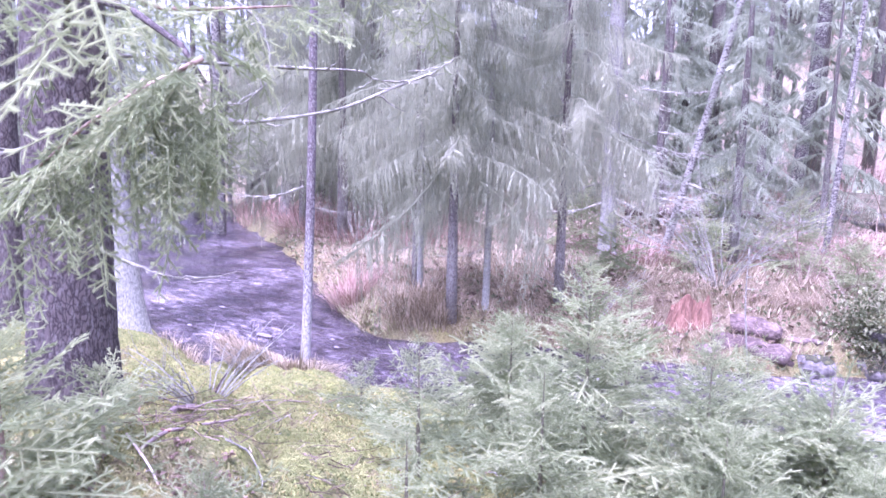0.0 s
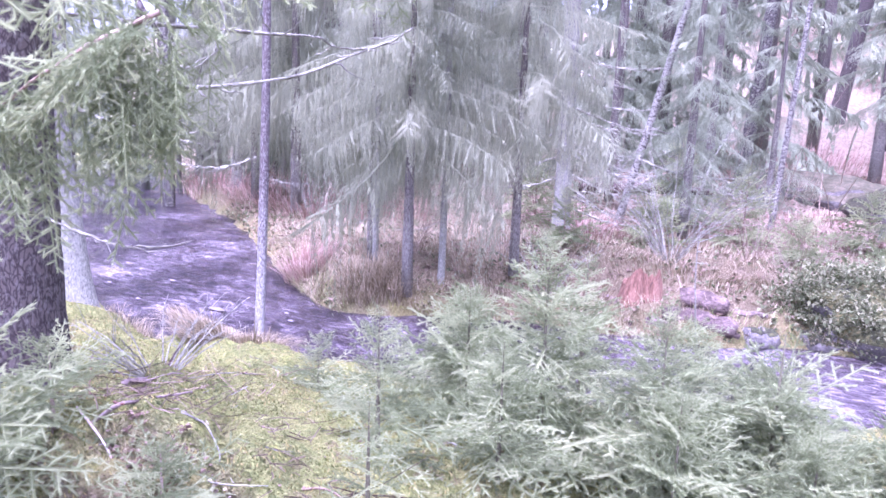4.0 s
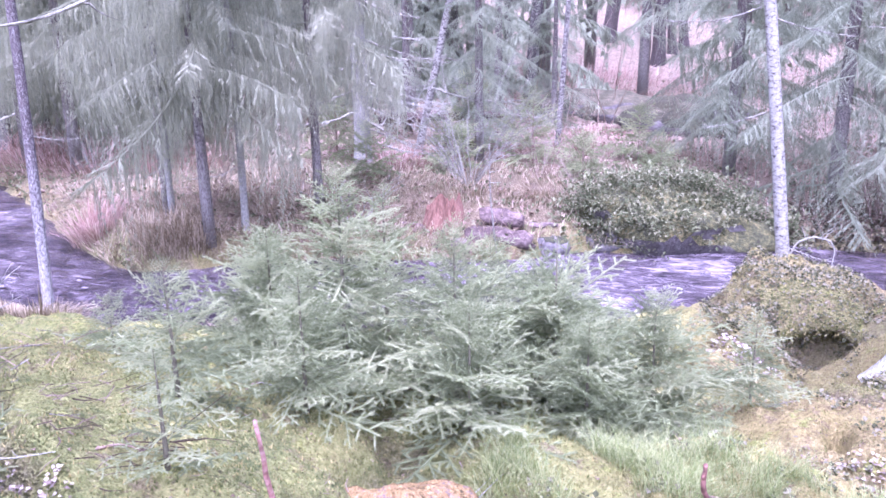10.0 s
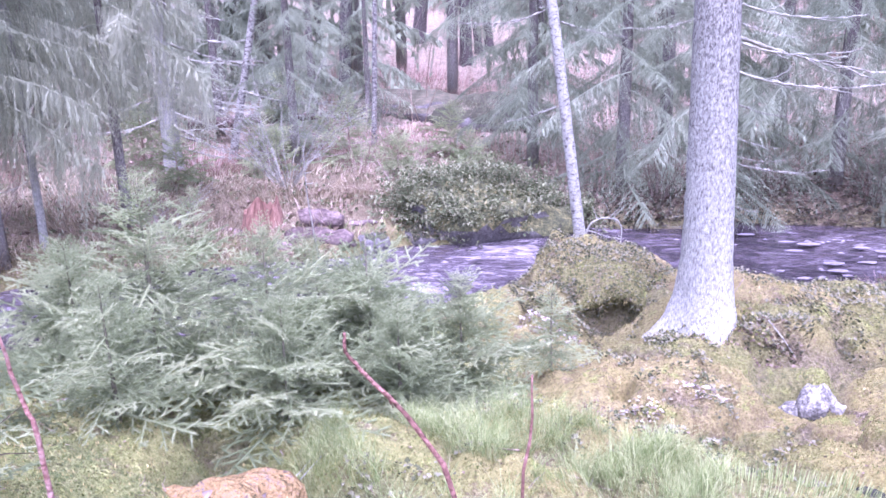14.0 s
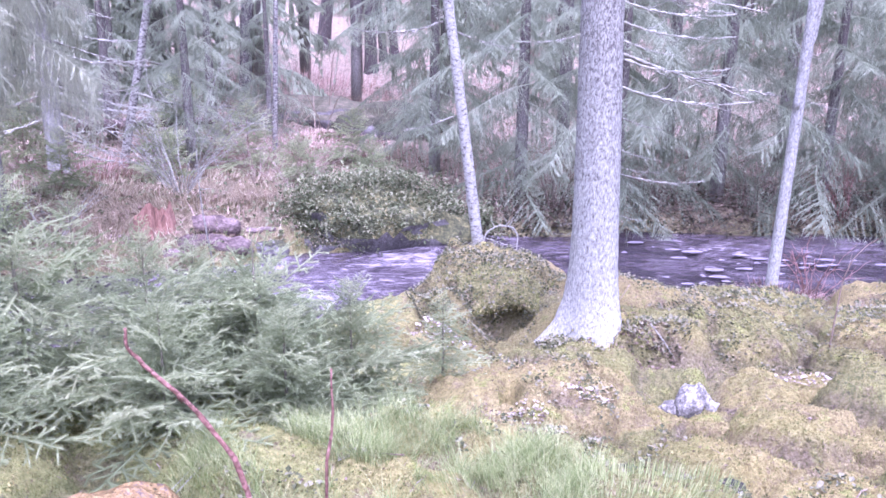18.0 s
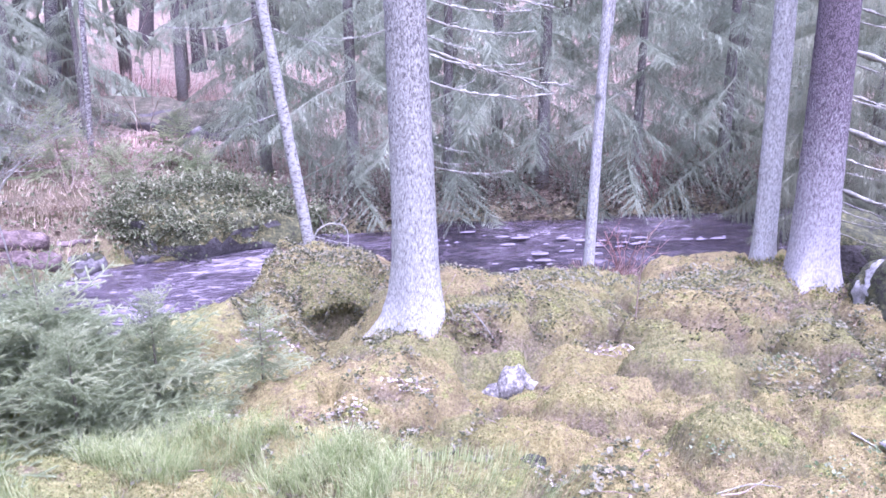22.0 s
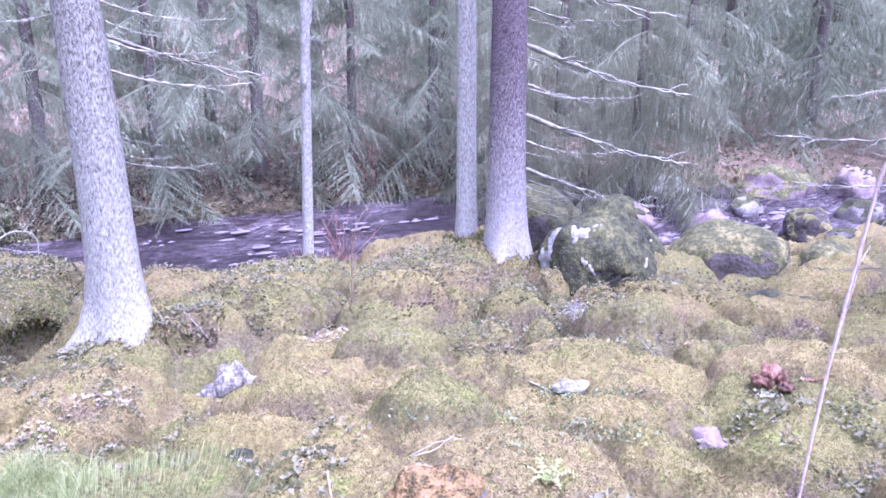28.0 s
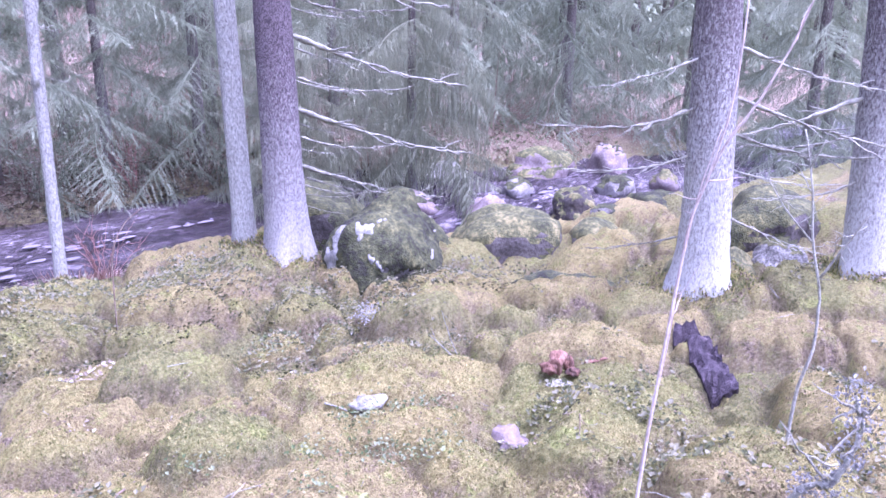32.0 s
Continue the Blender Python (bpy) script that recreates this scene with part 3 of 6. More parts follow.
M["water"] = water_material()
wx = np.concatenate([np.arange(-34, -12, 0.3), np.arange(-12, 14, 0.07), np.arange(14, 28, 0.3)])
wu = np.linspace(-0.06, 1.06, 56)
WX, WU = np.meshgrid(wx, wu)
yn, yf = np.interp(wx, NEAR_X, NEAR_Y), np.interp(wx, FAR_X, FAR_Y)
WY = yn - 0.5 + WU * (yf - yn + 1.0)
WZ = water_level(WX) + 0.02 * fbm(WX * 1.6 + WY, WY * 4, 21, 4) * sstep(0, 0.3, WU) + 0.05 * sstep(6.5, 8, WX) * fbm(WX * 4, WY * 4, 22, 3)
wi = np.arange(WX.size).reshape(WX.shape)
wq = np.stack([wi[:-1, :-1], wi[:-1, 1:], wi[1:, 1:], wi[1:, :-1]], -1).reshape(-1, 4)
wm = bpy.data.meshes.new("river")
wm.from_pydata(np.stack([WX.ravel(), WY.ravel(), WZ.ravel()], 1).tolist(), [], wq.tolist())
wm.polygons.foreach_set("use_smooth", [True] * len(wm.polygons))
rapid = wm.attributes.new("rapid", "FLOAT", "POINT")
rapid.data.foreach_set("value", (np.exp(-(((WX - -1.6) / 2.2) ** 2)) + 0.55 * sstep(6.8, 8.5, WX) + 0.12 * sstep(-5, -8, WX)).ravel().astype(np.float32))
tagged(part("water", wm, M["water"]), "dark rippling forest river with pale foam streaks", "river", kind="structure")

# ---- trunks ----


def trunk_mesh(foot, top, r0, r1, flare=0.5, n=20, step=0.12, seed=0, bend=0.0, bark=0.05):
    """A trunk from its foot to a point on its line, carried on upwards; roots flare out."""
    r = rnd(seed)
    foot, top = np.array(foot, float), np.array(top, float)
    length = np.linalg.norm(top - foot)
    k = max(6, int(length / step))
    verts, faces = [], []
    lobes = r.rand(3) * 6.28
    for i in range(k + 1):
        t = i / k
        h = t * length
        c = foot + (top - foot) * t + np.array((bend * math.sin(3.1 * t), 0.6 * bend * math.sin(4.3 * t + 1), 0))
        rad = r0 + (r1 - r0) * t
        fl = flare * r0 * math.exp(-h / (1.25 * r0 + 0.03))
        for j in range(n):
            w = 2 * math.pi * j / n
            q = rad + fl * (1 + 0.45 * math.cos(3 * w + lobes[0]) + 0.25 * math.cos(5 * w + lobes[1])) + rad * bark * (r.rand() - 0.5)
            q += rad * 0.05 * math.cos(2 * w + lobes[2] + 2 * t)
            verts.append(c + (q * math.cos(w), q * math.sin(w), 0))
    for i in range(k):
        for j in range(n):
            j2 = (j + 1) % n
            faces.append((i * n + j, i * n + j2, (i + 1) * n + j2, (i + 1) * n + j))
    faces.append(tuple(k * n + j for j in range(n)))
    return verts, faces


def dead_branch(length, seed, r=0.011, side=8):
    """A thin dead branch along +x that droops, then levels out, beaded with lichen, with short side twigs."""
    q = rnd(seed)
    fall, lift = 0.34 + 0.22 * q.rand(), 0.14 + 0.2 * q.rand()
    t = np.linspace(0, 1, 25)
    sway = np.cumsum(q.randn(25)) * 0.01
    main = np.stack([t, 0.1 * (q.rand() - 0.5) * t + sway - sway[0], -fall * t + lift * t * t + 0.006 * q.randn(25) * t], 1) * length
    out = [tube(main, [r * (1.0 - 0.7 * u) * (0.5 + 1.1 * q.rand()) for u in t], 6, 0.9, seed)]
    for i in range(side):
        p = main[5 + int(q.rand() * 18)]
        l = length * (0.08 + 0.2 * q.rand())
        s = 1 if q.rand() > 0.5 else -1
        e = p + np.array((l * 0.8, s * l * 0.5, (q.rand() - 0.65) * l * 0.8))
        out.append(tube(bezier(p, e, 0.06 * l, 5, seed + i, 0.07 * l), [r * k * (0.7 + 0.6 * q.rand()) for k in (0.5, 0.48, 0.42, 0.36, 0.28, 0.15)], 4, 0.7, i))
    return mesh("dead_branch", *join(out))


DEAD = [dead_branch(l, 40 + i, rr) for i, (l, rr) in enumerate([(1.0, 0.011), (1.0, 0.009), (1.0, 0.0105), (1.0, 0.0085)])]


def tree(name, foot, top, r0, r1, material, label, category, height=9.0, flare=0.5, n=18, seed=0, bend=0.0, dead=(), step=0.12, group=""):
    """A tall bare trunk; foot and a second point on its line give its lean. dead: (height, azimuth, length) of dry branches."""
    foot = np.array((foot[0], foot[1], min(max(foot[2], gz(foot[0], foot[1]) - 0.08), gz(foot[0], foot[1]) - 0.03) - (0.16 if foot[1] < 9 and r0 > 0.1 else 0.04)))
    d = (np.array(top) - foot) / (top[2] - foot[2])
    end = foot + d * height
    taper = (r0 - r1) / (top[2] - foot[2])
    e = base(name, foot, label, category, group)
    v, f = trunk_mesh((0, 0, 0), end - foot, r0, max(0.25 * r0, r0 - taper * height), flare, n, step, seed, bend)
    part("trunk", mesh("trunk", v, f), material, e)
    for i, (h, az, l) in enumerate(dead):
        p = d * (h - foot[2])
        p[2] = h - foot[2]
        rr = max(0.3 * r0, r0 - taper * h) * 0.85
        a = radians(az)
        p = p + (rr * math.cos(a), rr * math.sin(a), 0)
        part("dead_branch", DEAD[(i + seed) % 4], M["twig_pale"], e, m=pose(*p, 0, 0, az) @ Matrix.Scale(l, 4))
    return e


SP = "spruce"
tree("spruce", (1.08, 6.05, 0.3), (1.0, 6.06, 3.1), 0.20, 0.17, M["bark_pale"], "large grey spruce trunk with pale lichen and dry branches", SP, 12, 0.95, 28, 3, step=0.06,
     dead=[(3.0, 5, 1.0), (2.86, -8, 0.45), (2.76, 8, 1.35), (2.72, -12, 0.8), (2.5, 3, 1.15), (2.26, 10, 0.45), (2.0, -5, 0.35), (1.86, 0, 0.4), (1.8, 6, 0.8), (1.45, 15, 0.3), (1.38, 178, 0.18), (1.3, 184, 0.22), (2.9, 186, 0.55), (3.4, 0, 1.2), (3.3, 12, 1.0), (3.6, 200, 1.0), (3.15, -4, 0.9)])
tree("spruce", (5.13, 6.34, 0.4), (5.09, 6.37, 3.17), 0.21, 0.17, M["bark_twin"], "dark spruce trunk with pale dry branches beside its twin", SP, 12, 0.8, 24, 5, step=0.07,
     dead=[(3.4, -36, 1.7), (3.1, -30, 1.2), (2.98, -44, 0.8), (2.72, -34, 1.9), (2.6, -26, 0.9), (2.32, -32, 1.2), (2.28, -42, 0.9), (2.0, -34, 1.95), (1.85, -24, 0.6), (1.72, -36, 1.0), (1.6, -46, 0.5), (1.42, -33, 1.6), (1.3, -28, 0.9), (1.22, -40, 0.8), (1.12, -30, 0.6), (1.0, -38, 0.45), (2.2, 120, 0.3), (2.6, 140, 0.25)])
tree("pale_trunk", (5.0, 6.95, 0.5), (4.95, 6.98, 3.2), 0.125, 0.105, M["bark_white"], "pale grey lichened trunk beside the dark spruce", "tree", 10, 0.7, 18, 6, dead=[(1.9, -20, 0.3), (2.4, 200, 0.25), (2.8, 10, 0.3), (2.1, -60, 0.2)])
tree("pale_trunk", (3.38, 7.9, 0.2), (3.41, 7.89, 3.23), 0.065, 0.055, M["bark_white"], "slender pale trunk forking above by the river", "tree", 9, 0.4, 14, 7, 0.04, [(2.9, 60, 1.2), (1.9, 190, 0.3), (2.3, 0, 0.4), (1.5, 170, 0.25)])
tree("birch", (0.17, 9.05, 0.25), (-0.31, 9.07, 3.28), 0.072, 0.058, M["birch"], "leaning birch with spotted white bark on the mossy mound", "birch", 9, 0.4, 14, 8, 0.05, [(2.0, 170, 0.7), (3.0, 20, 0.9), (3.1, 190, 1.0), (3.3, 90, 1.0), (0.5, 0, 0.5)])
tree("spruce", (6.76, 2.48, 0.4), (6.71, 2.61, 3.04), 0.20, 0.175, M["bark_mottled"], "scaly grey spruce trunk over the mossy slope", SP, 12, 0.75, 26, 9, step=0.06,
     dead=[(2.6, 150, 1.0), (2.2, 140, 1.3), (1.8, 130, 1.1), (2.7, -60, 1.2), (2.3, -70, 1.5), (2.0, -50, 1.4), (1.7, -60, 0.9), (1.3, -80, 0.8), (1.1, 120, 0.9)])
tree("spruce", (7.69, 1.41, 0.5), (7.67, 1.54, 2.4), 0.2, 0.18, M["bark_mottled"], "thick pale spruce trunk at the clearing's edge", SP, 12, 0.4, 22, 10, dead=[(2.0, 120, 1.2), (1.6, 140, 1.0), (2.3, 130, 1.4)])
tree("spruce", (-3.83, 1.49, 1.5), (-3.81, 1.53, 3.33), 0.18, 0.14, M["bark_dark"], "thick dark spruce trunk behind drooping boughs", SP, 12, 0.3, 26, 11, step=0.07, dead=[(2.75, 200, 0.9), (2.8, 30, 0.7), (2.6, 190, 1.0), (2.3, 20, 0.7)])
tree("spruce", (-6.18, 2.05, 1.0), (-6.17, 2.08, 2.89), 0.09, 0.085, M["bark_dark"], "slim dark spruce trunk in shade", SP, 11, 0.3, 14, 12)
tree("pale_trunk", (-8.12, 3.89, 0.3), (-8.16, 3.81, 1.53), 0.17, 0.14, M["bark_pale"], "mossy pale trunk on the river bank", "tree", 9, 0.6, 18, 13, dead=[(1.6, 200, 0.6), (2.2, 320, 0.7), (1.2, 280, 0.5)])
tree("alder", (-6.98, 5.25, 0.0), (-6.9, 5.34, 3.3), 0.055, 0.045, M["bark_mottled"], "slender lichened alder leaning at the water's edge", "tree", 9, 0.5, 14, 14, 0.06, [(2.2, 200, 1.1), (2.0, 30, 0.5)])
tree("birch", (-17.99, 13.48, 0.9), (-17.88, 13.62, 4.91), 0.19, 0.17, M["birch"], "white birch trunk beyond the river bend", "birch", 14, 0.3, 12, 15, step=0.4, dead=[(3.0, 200, 1.2), (4.0, 340, 1.0), (2.4, 20, 0.8)])
tree("birch", (-18.2, 11.43, 0.9), (-18.2, 11.42, 3.26), 0.13, 0.12, M["birch"], "thin white birch beyond the river bend", "birch", 13, 0.3, 10, 16, step=0.4)
tree("spruce", (-7.06, 12.51, 0.2), (-7.09, 12.49, 5.23), 0.16, 0.13, M["bark_pale"], "grey spruce trunk on the far bank", SP, 13, 0.5, 14, 17, step=0.25, dead=[(h, a, 1.6) for h, a in ((2.0, 190), (2.3, 340), (2.6, 200), (2.9, 20), (1.7, 0), (3.3, 170), (3.8, 10), (1.5, 330), (1.3, 10), (1.6, 210), (1.9, 30), (2.15, 15), (2.45, 225), (2.75, 355), (3.1, 40), (3.5, 205), (3.6, 345), (4.1, 200), (1.1, 350), (2.05, 5))])
tree("birch", (-6.39, 13.39, 0.2), (-5.49, 13.76, 5.16), 0.075, 0.062, M["birch"], "leaning thin birch on the far bank", "birch", 11, 0.3, 12, 18, 0.1, [(2.0, 10, 2.0), (2.6, 20, 1.6), (1.5, 0, 1.5)], step=0.25)
tree("birch", (-5.83, 19.42, 1.0), (-5.62, 19.48, 6.09), 0.17, 0.14, M["birch"], "tall birch on the far slope", "birch", 13, 0.3, 12, 19, 0.15, step=0.4)
tree("birch", (-4.0, 15.3, 0.2), (-3.9, 15.4, 2.82), 0.06, 0.05, M["birch"], "thin pale sapling among bracken", "birch", 6, 0.3, 10, 20, step=0.25)
for i, (x, y, z, tx, r) in enumerate([(-3.24, 26, 1.4, -3.28, 0.22), (-3.0, 28, 1.8, -3.2, 0.15), (-2.7, 29, 1.8, -2.9, 0.18), (-5.58, 29.7, 2.4, -5.36, 0.28)]):
    tree("pine", (x, y, z), (tx, y, 4.5), r, r * 0.9, M["bark_dark"], "straight dark pine trunk on the far slope", "pine", 15, 0.3, 12, 30 + i, step=0.5, group="far pines")
for i, (x, y, r) in enumerate([(-6.85, 8.5, 0.055), (-7.79, 8.1, 0.05)]):
    tree("alder", (x, y, 0.1), (x - 0.02, y, 3.8), r, r * 0.85, M["bark_pale"], "slim lichened trunk on the far bank", "tree", 8, 0.4, 12, 50 + i, 0.05, [(1.2, 250, 0.7), (1.8, 300, 0.6)])

# ---- spruce foliage ----


def needle_spray(length, seed, gap=0.008, nl=0.022, nw=0.0034, droop=0.2):
    """A young spruce bough along +x: a flat fan of side twigs and finger twigs, each a thick brush of needles round a green core."""
    q = rnd(seed)
    verts, faces = [], []

    def twig(p0, d, l, sag, core):
        d = d / np.linalg.norm(d)
        side = np.cross(d, (0, 0, 1.0))
        side /= np.linalg.norm(side) + 1e-9
        up = np.cross(side, d)
        at = lambda u: p0 + d * (l * u) + np.array((0, 0, -sag * l * u * u + 0.5 * sag * l * u**3))
        v, f = tube([at(u) for u in (0, 0.3, 0.65, 0.92, 1.06)], [core * k for k in (0.55, 1.0, 1.0, 0.7, 0.15)], 4, 0.5, q.randint(999), False)
        o = len(verts)
        verts.extend(v)
        faces.extend(tuple(i + o for i in g) for g in f)
        k = max(3, int(l / gap))
        w0 = q.rand() * 6
        for i in range(k + 1):
            p = at(i / k)
            for m in range(6):
                w = w0 + m * 1.05 + i * 0.9
                out = math.sin(w) * side + 0.8 * math.cos(w) * up
                a = (out * 0.85 + d * 0.55) * nl * (0.7 + 0.5 * q.rand())
                c = np.cross(out, d) * nw * 0.5 + d * nw * 0.3
                o = len(verts)
                verts.extend((p + c, p - c, p + a))
                faces.append((o, o + 1, o + 2))
        return at

    main = twig(np.zeros(3), np.array((1.0, 0, 0.05)), length, droop, 0.0036)
    u, sgn = 0.12, 1
    while u < 0.97:
        l = (0.4 * (1 - u) + 0.1) * length * (0.7 + 0.5 * q.rand())
        a = sgn * radians(48 + 16 * q.rand())
        d = np.array((math.cos(a), math.sin(a), -0.3 + 0.6 * q.rand()))
        arm = twig(main(u), d, l, 0.2, 0.0032)
        w, sg = 0.28, 1
        while w < 0.9 and l > 0.1:
            b = a + sg * radians(46 + 10 * q.rand())
            twig(arm(w), np.array((math.cos(b), math.sin(b), -0.4 + 0.7 * q.rand())), (0.034 + 0.036 * q.rand()) * (1.2 - 0.5 * w), 0.25, 0.003)
            w += 0.055 / l
            sg = -sg
        u += 0.092
        sgn = -sgn
    return mesh("bough", verts, faces, False)


def far_spray(seed, hang=0.35, twigs=38, sub=8, curtain=0.0, wide=0.013, fine=0.6):
    """A drooping grown bough of unit length along +x: side twigs, some hanging straight down, feathered with needles."""
    q = rnd(seed)
    verts, faces = [], []

    def axis(t):
        return np.array((t, 0.08 * math.sin(4 * t + seed), 0.06 * t - hang * t * t + 0.3 * hang * t**3))

    v, f = tube([axis(t) for t in np.linspace(0, 1, 6)], [0.006 * (1 - 0.8 * i / 5) for i in range(6)], 3, 0, 0, False)
    verts += list(v)
    faces += list(f)
    for i in range(twigs):
        t = 0.1 + 0.88 * (i + q.rand()) / twigs
        p = axis(t)
        sgn = 1 if i % 2 else -1
        l = (0.42 * (1.05 - t) + 0.1) * (0.6 + 0.8 * q.rand())
        d = np.array((0.6 + 0.3 * q.rand(), sgn * (0.5 + 0.5 * q.rand()), -0.25 - 0.5 * q.rand()))
        if curtain and q.rand() < curtain:
            p = p + np.array((0, sgn * 0.16 * q.rand() * (1.1 - t), 0))
            d, l = np.array((0.07 * q.randn(), 0.07 * q.randn(), -1.0)), 0.14 + 0.42 * q.rand() ** 1.3
        d /= np.linalg.norm(d)
        side = np.cross(d, q.randn(3))
        side /= np.linalg.norm(side)
        # the twig itself, a thin three-sided sliver
        o = len(verts)
        third = np.cross(d, side)
        tip = p + d * l + np.array((0, 0, -0.5 * l * l))
        verts += [p + side * 0.3 * wide, p - side * 0.3 * wide, p + third * 0.3 * wide, tip]
        faces += [(o, o + 1, o + 3), (o + 1, o + 2, o + 3), (o + 2, o, o + 3)]
        for k in range(sub):
            u = l * (k + 0.3) / sub
            c = p + d * u + np.array((0, 0, -0.5 * u * u))
            for sg in (1, -1):
                ll = fine * (0.05 + 0.06 * q.rand()) * (1.15 - 0.5 * k / sub)
                a = d * 0.9 * ll + sg * side * ll * 0.42 + np.array((0, 0, -0.45 * ll)) + q.randn(3) * 0.004
                b = (side + 0.6 * q.randn(3)) * wide * 0.45
                o = len(verts)
                verts += [c + b, c - b, c + a]
                faces.append((o, o + 1, o + 2))
    return mesh("bough", verts, faces, False)


NEARSPRAY = [needle_spray(0.62, 60 + i) for i in range(4)]
FARSPRAY = [far_spray(70 + i, 0.5, 72, 11, 0.2, 0.0045, 0.42) for i in range(4)]
HANGSPRAY = [far_spray(80 + i, 0.5, 115, 12, 0.82, 0.0042, 0.42) for i in range(4)]


def spruce(foot, height, width, boughs, style, bark, label, low=0.15, seed=0, r0=None, name="spruce", category="spruce", top=1.0, lean=(0, 0), group="", face=None):
    """A spruce: a tapering trunk, whorls of boughs, longest below. top: how far up the boughs go. face: azimuths (middle, half width) that bear boughs."""
    q = rnd(seed)
    z0 = min(gz(foot[0], foot[1]) - 0.03, foot[2] if len(foot) > 2 else 9)
    e = base(name, (foot[0], foot[1], z0), label, category, group)
    r0 = r0 or 0.012 * height + 0.006
    sprays, needles, unit = {"young": (NEARSPRAY, M["needle_young"], 0.62), "dark": (FARSPRAY, M["needle_dark"], 1.0), "hang": (HANGSPRAY, M["needle_hang"], 1.0), "gold": (NEARSPRAY, M["needle_gold"], 0.62)}[style]
    k = 10
    pts = [(lean[0] * t * height, lean[1] * t * height, height * t) for t in np.linspace(0, 1, k)]
    part("trunk", mesh("trunk", *tube(pts, [r0 * (1 - 0.93 * i / (k - 1)) for i in range(k)], 9, 0.1, seed)), bark, e)
    for i in range(boughs):
        t = low + (top - low) * (i + 0.5 * q.rand()) / boughs
        az = i * 137.5 + 25 * q.rand()
        if face:
            az = face[0] + face[1] * (2 * q.rand() - 1)
        l = width * (1 - ((t - low) / (1.02 - low)) ** 1.2 * 0.88) * (0.65 + 0.5 * q.rand())
        tilt = (10 - 55 * t + 50 * (q.rand() - 0.5)) if style in ("young", "gold") else (8 - 25 * t + 14 * q.rand())
        p = (lean[0] * t * height, lean[1] * t * height, t * height)
        src = sprays[(i + seed) % len(sprays)]
        part("bough", src, needles, e, m=pose(*p, (80 if unit < 1 else 30) * (q.rand() - 0.5), tilt, az) @ Matrix.Scale(l / unit, 4))
    return e


YL = "young spruce"
for i, (x, y, h, w, n, top, lab) in enumerate([
        (-3.05, 3.8, 0.8, 0.8, 80, 1.0, "bushy young pale green spruce below the bank"),
        (-2.35, 3.5, 1.05, 0.75, 90, 1.0, "bushy young pale green spruce below the bank"),
        (-2.8, 4.9, 1.25, 0.75, 80, 1.0, "young blue-green spruce behind the others"),
        (-1.3, 4.1, 0.95, 0.9, 110, 0.74, "young spruce with a bare leading shoot"),
        (-0.75, 4.2, 0.7, 0.75, 80, 1.0, "low spreading young spruce beside the grass"),
        (-1.75, 3.65, 0.85, 0.75, 85, 1.0, "low young spruce behind the orange-mossed stone"),
        (-2.5, 2.35, 0.55, 0.42, 50, 1.0, "small pale spruce seedling in moss"),
        (-2.2, 2.85, 0.6, 0.5, 60, 1.0, "small pale spruce seedling beside the stone"),
        (-2.0, 5.0, 0.85, 0.75, 70, 1.0, "young spruce near the stream"),
        (-3.7, 4.6, 0.75, 0.7, 60, 1.0, "young spruce near the water's edge"),
        (-3.55, 3.0, 0.45, 0.45, 45, 1.0, "small spruce seedling in moss"),
        (-1.5, 3.2, 0.6, 0.6, 70, 1.0, "low spreading young spruce above the stone"),
        (-1.0, 3.55, 0.6, 0.6, 70, 1.0, "low spreading young spruce behind the grass"),
        (-2.0, 1.75, 0.36, 0.24, 36, 1.0, "small fresh green spruce seedling"),
        (-0.2, 4.9, 0.5, 0.5, 40, 1.0, "low pale spruce seedling at the bank")]):
    spruce((x, y), 1.2 * h, 0.98 * w, int(0.95 * n), "young", M["twig_green"], lab, 0.03, 1 + i, name="young_spruce", category=YL, top=top, group="young spruces")
# drooping spruces on the far bank
spruce((-6.9, 7.82), 6.4, 2.0, 66, "hang", M["bark_spruce"], "spruce with long drooping curtains of needles", 0.32, 11, 0.085)
spruce((-6.25, 9.55), 6.8, 1.9, 56, "hang", M["bark_spruce"], "spruce with long drooping curtains of needles", 0.32, 12, 0.08)
spruce((-8.4, 8.7), 6.6, 1.4, 48, "hang", M["bark_spruce"], "spruce with drooping boughs over the river", 0.28, 13, 0.07)
for i, (x, y) in enumerate([(-13.2, 11.4), (-15.6, 12.2), (-20.5, 14.6)]):
    spruce((x, y), 9.5, 2.5, 80, "hang", M["bark_spruce"], "tall drooping spruce at the river bend", 0.22, 21 + i, 0.13, group="bend spruces")
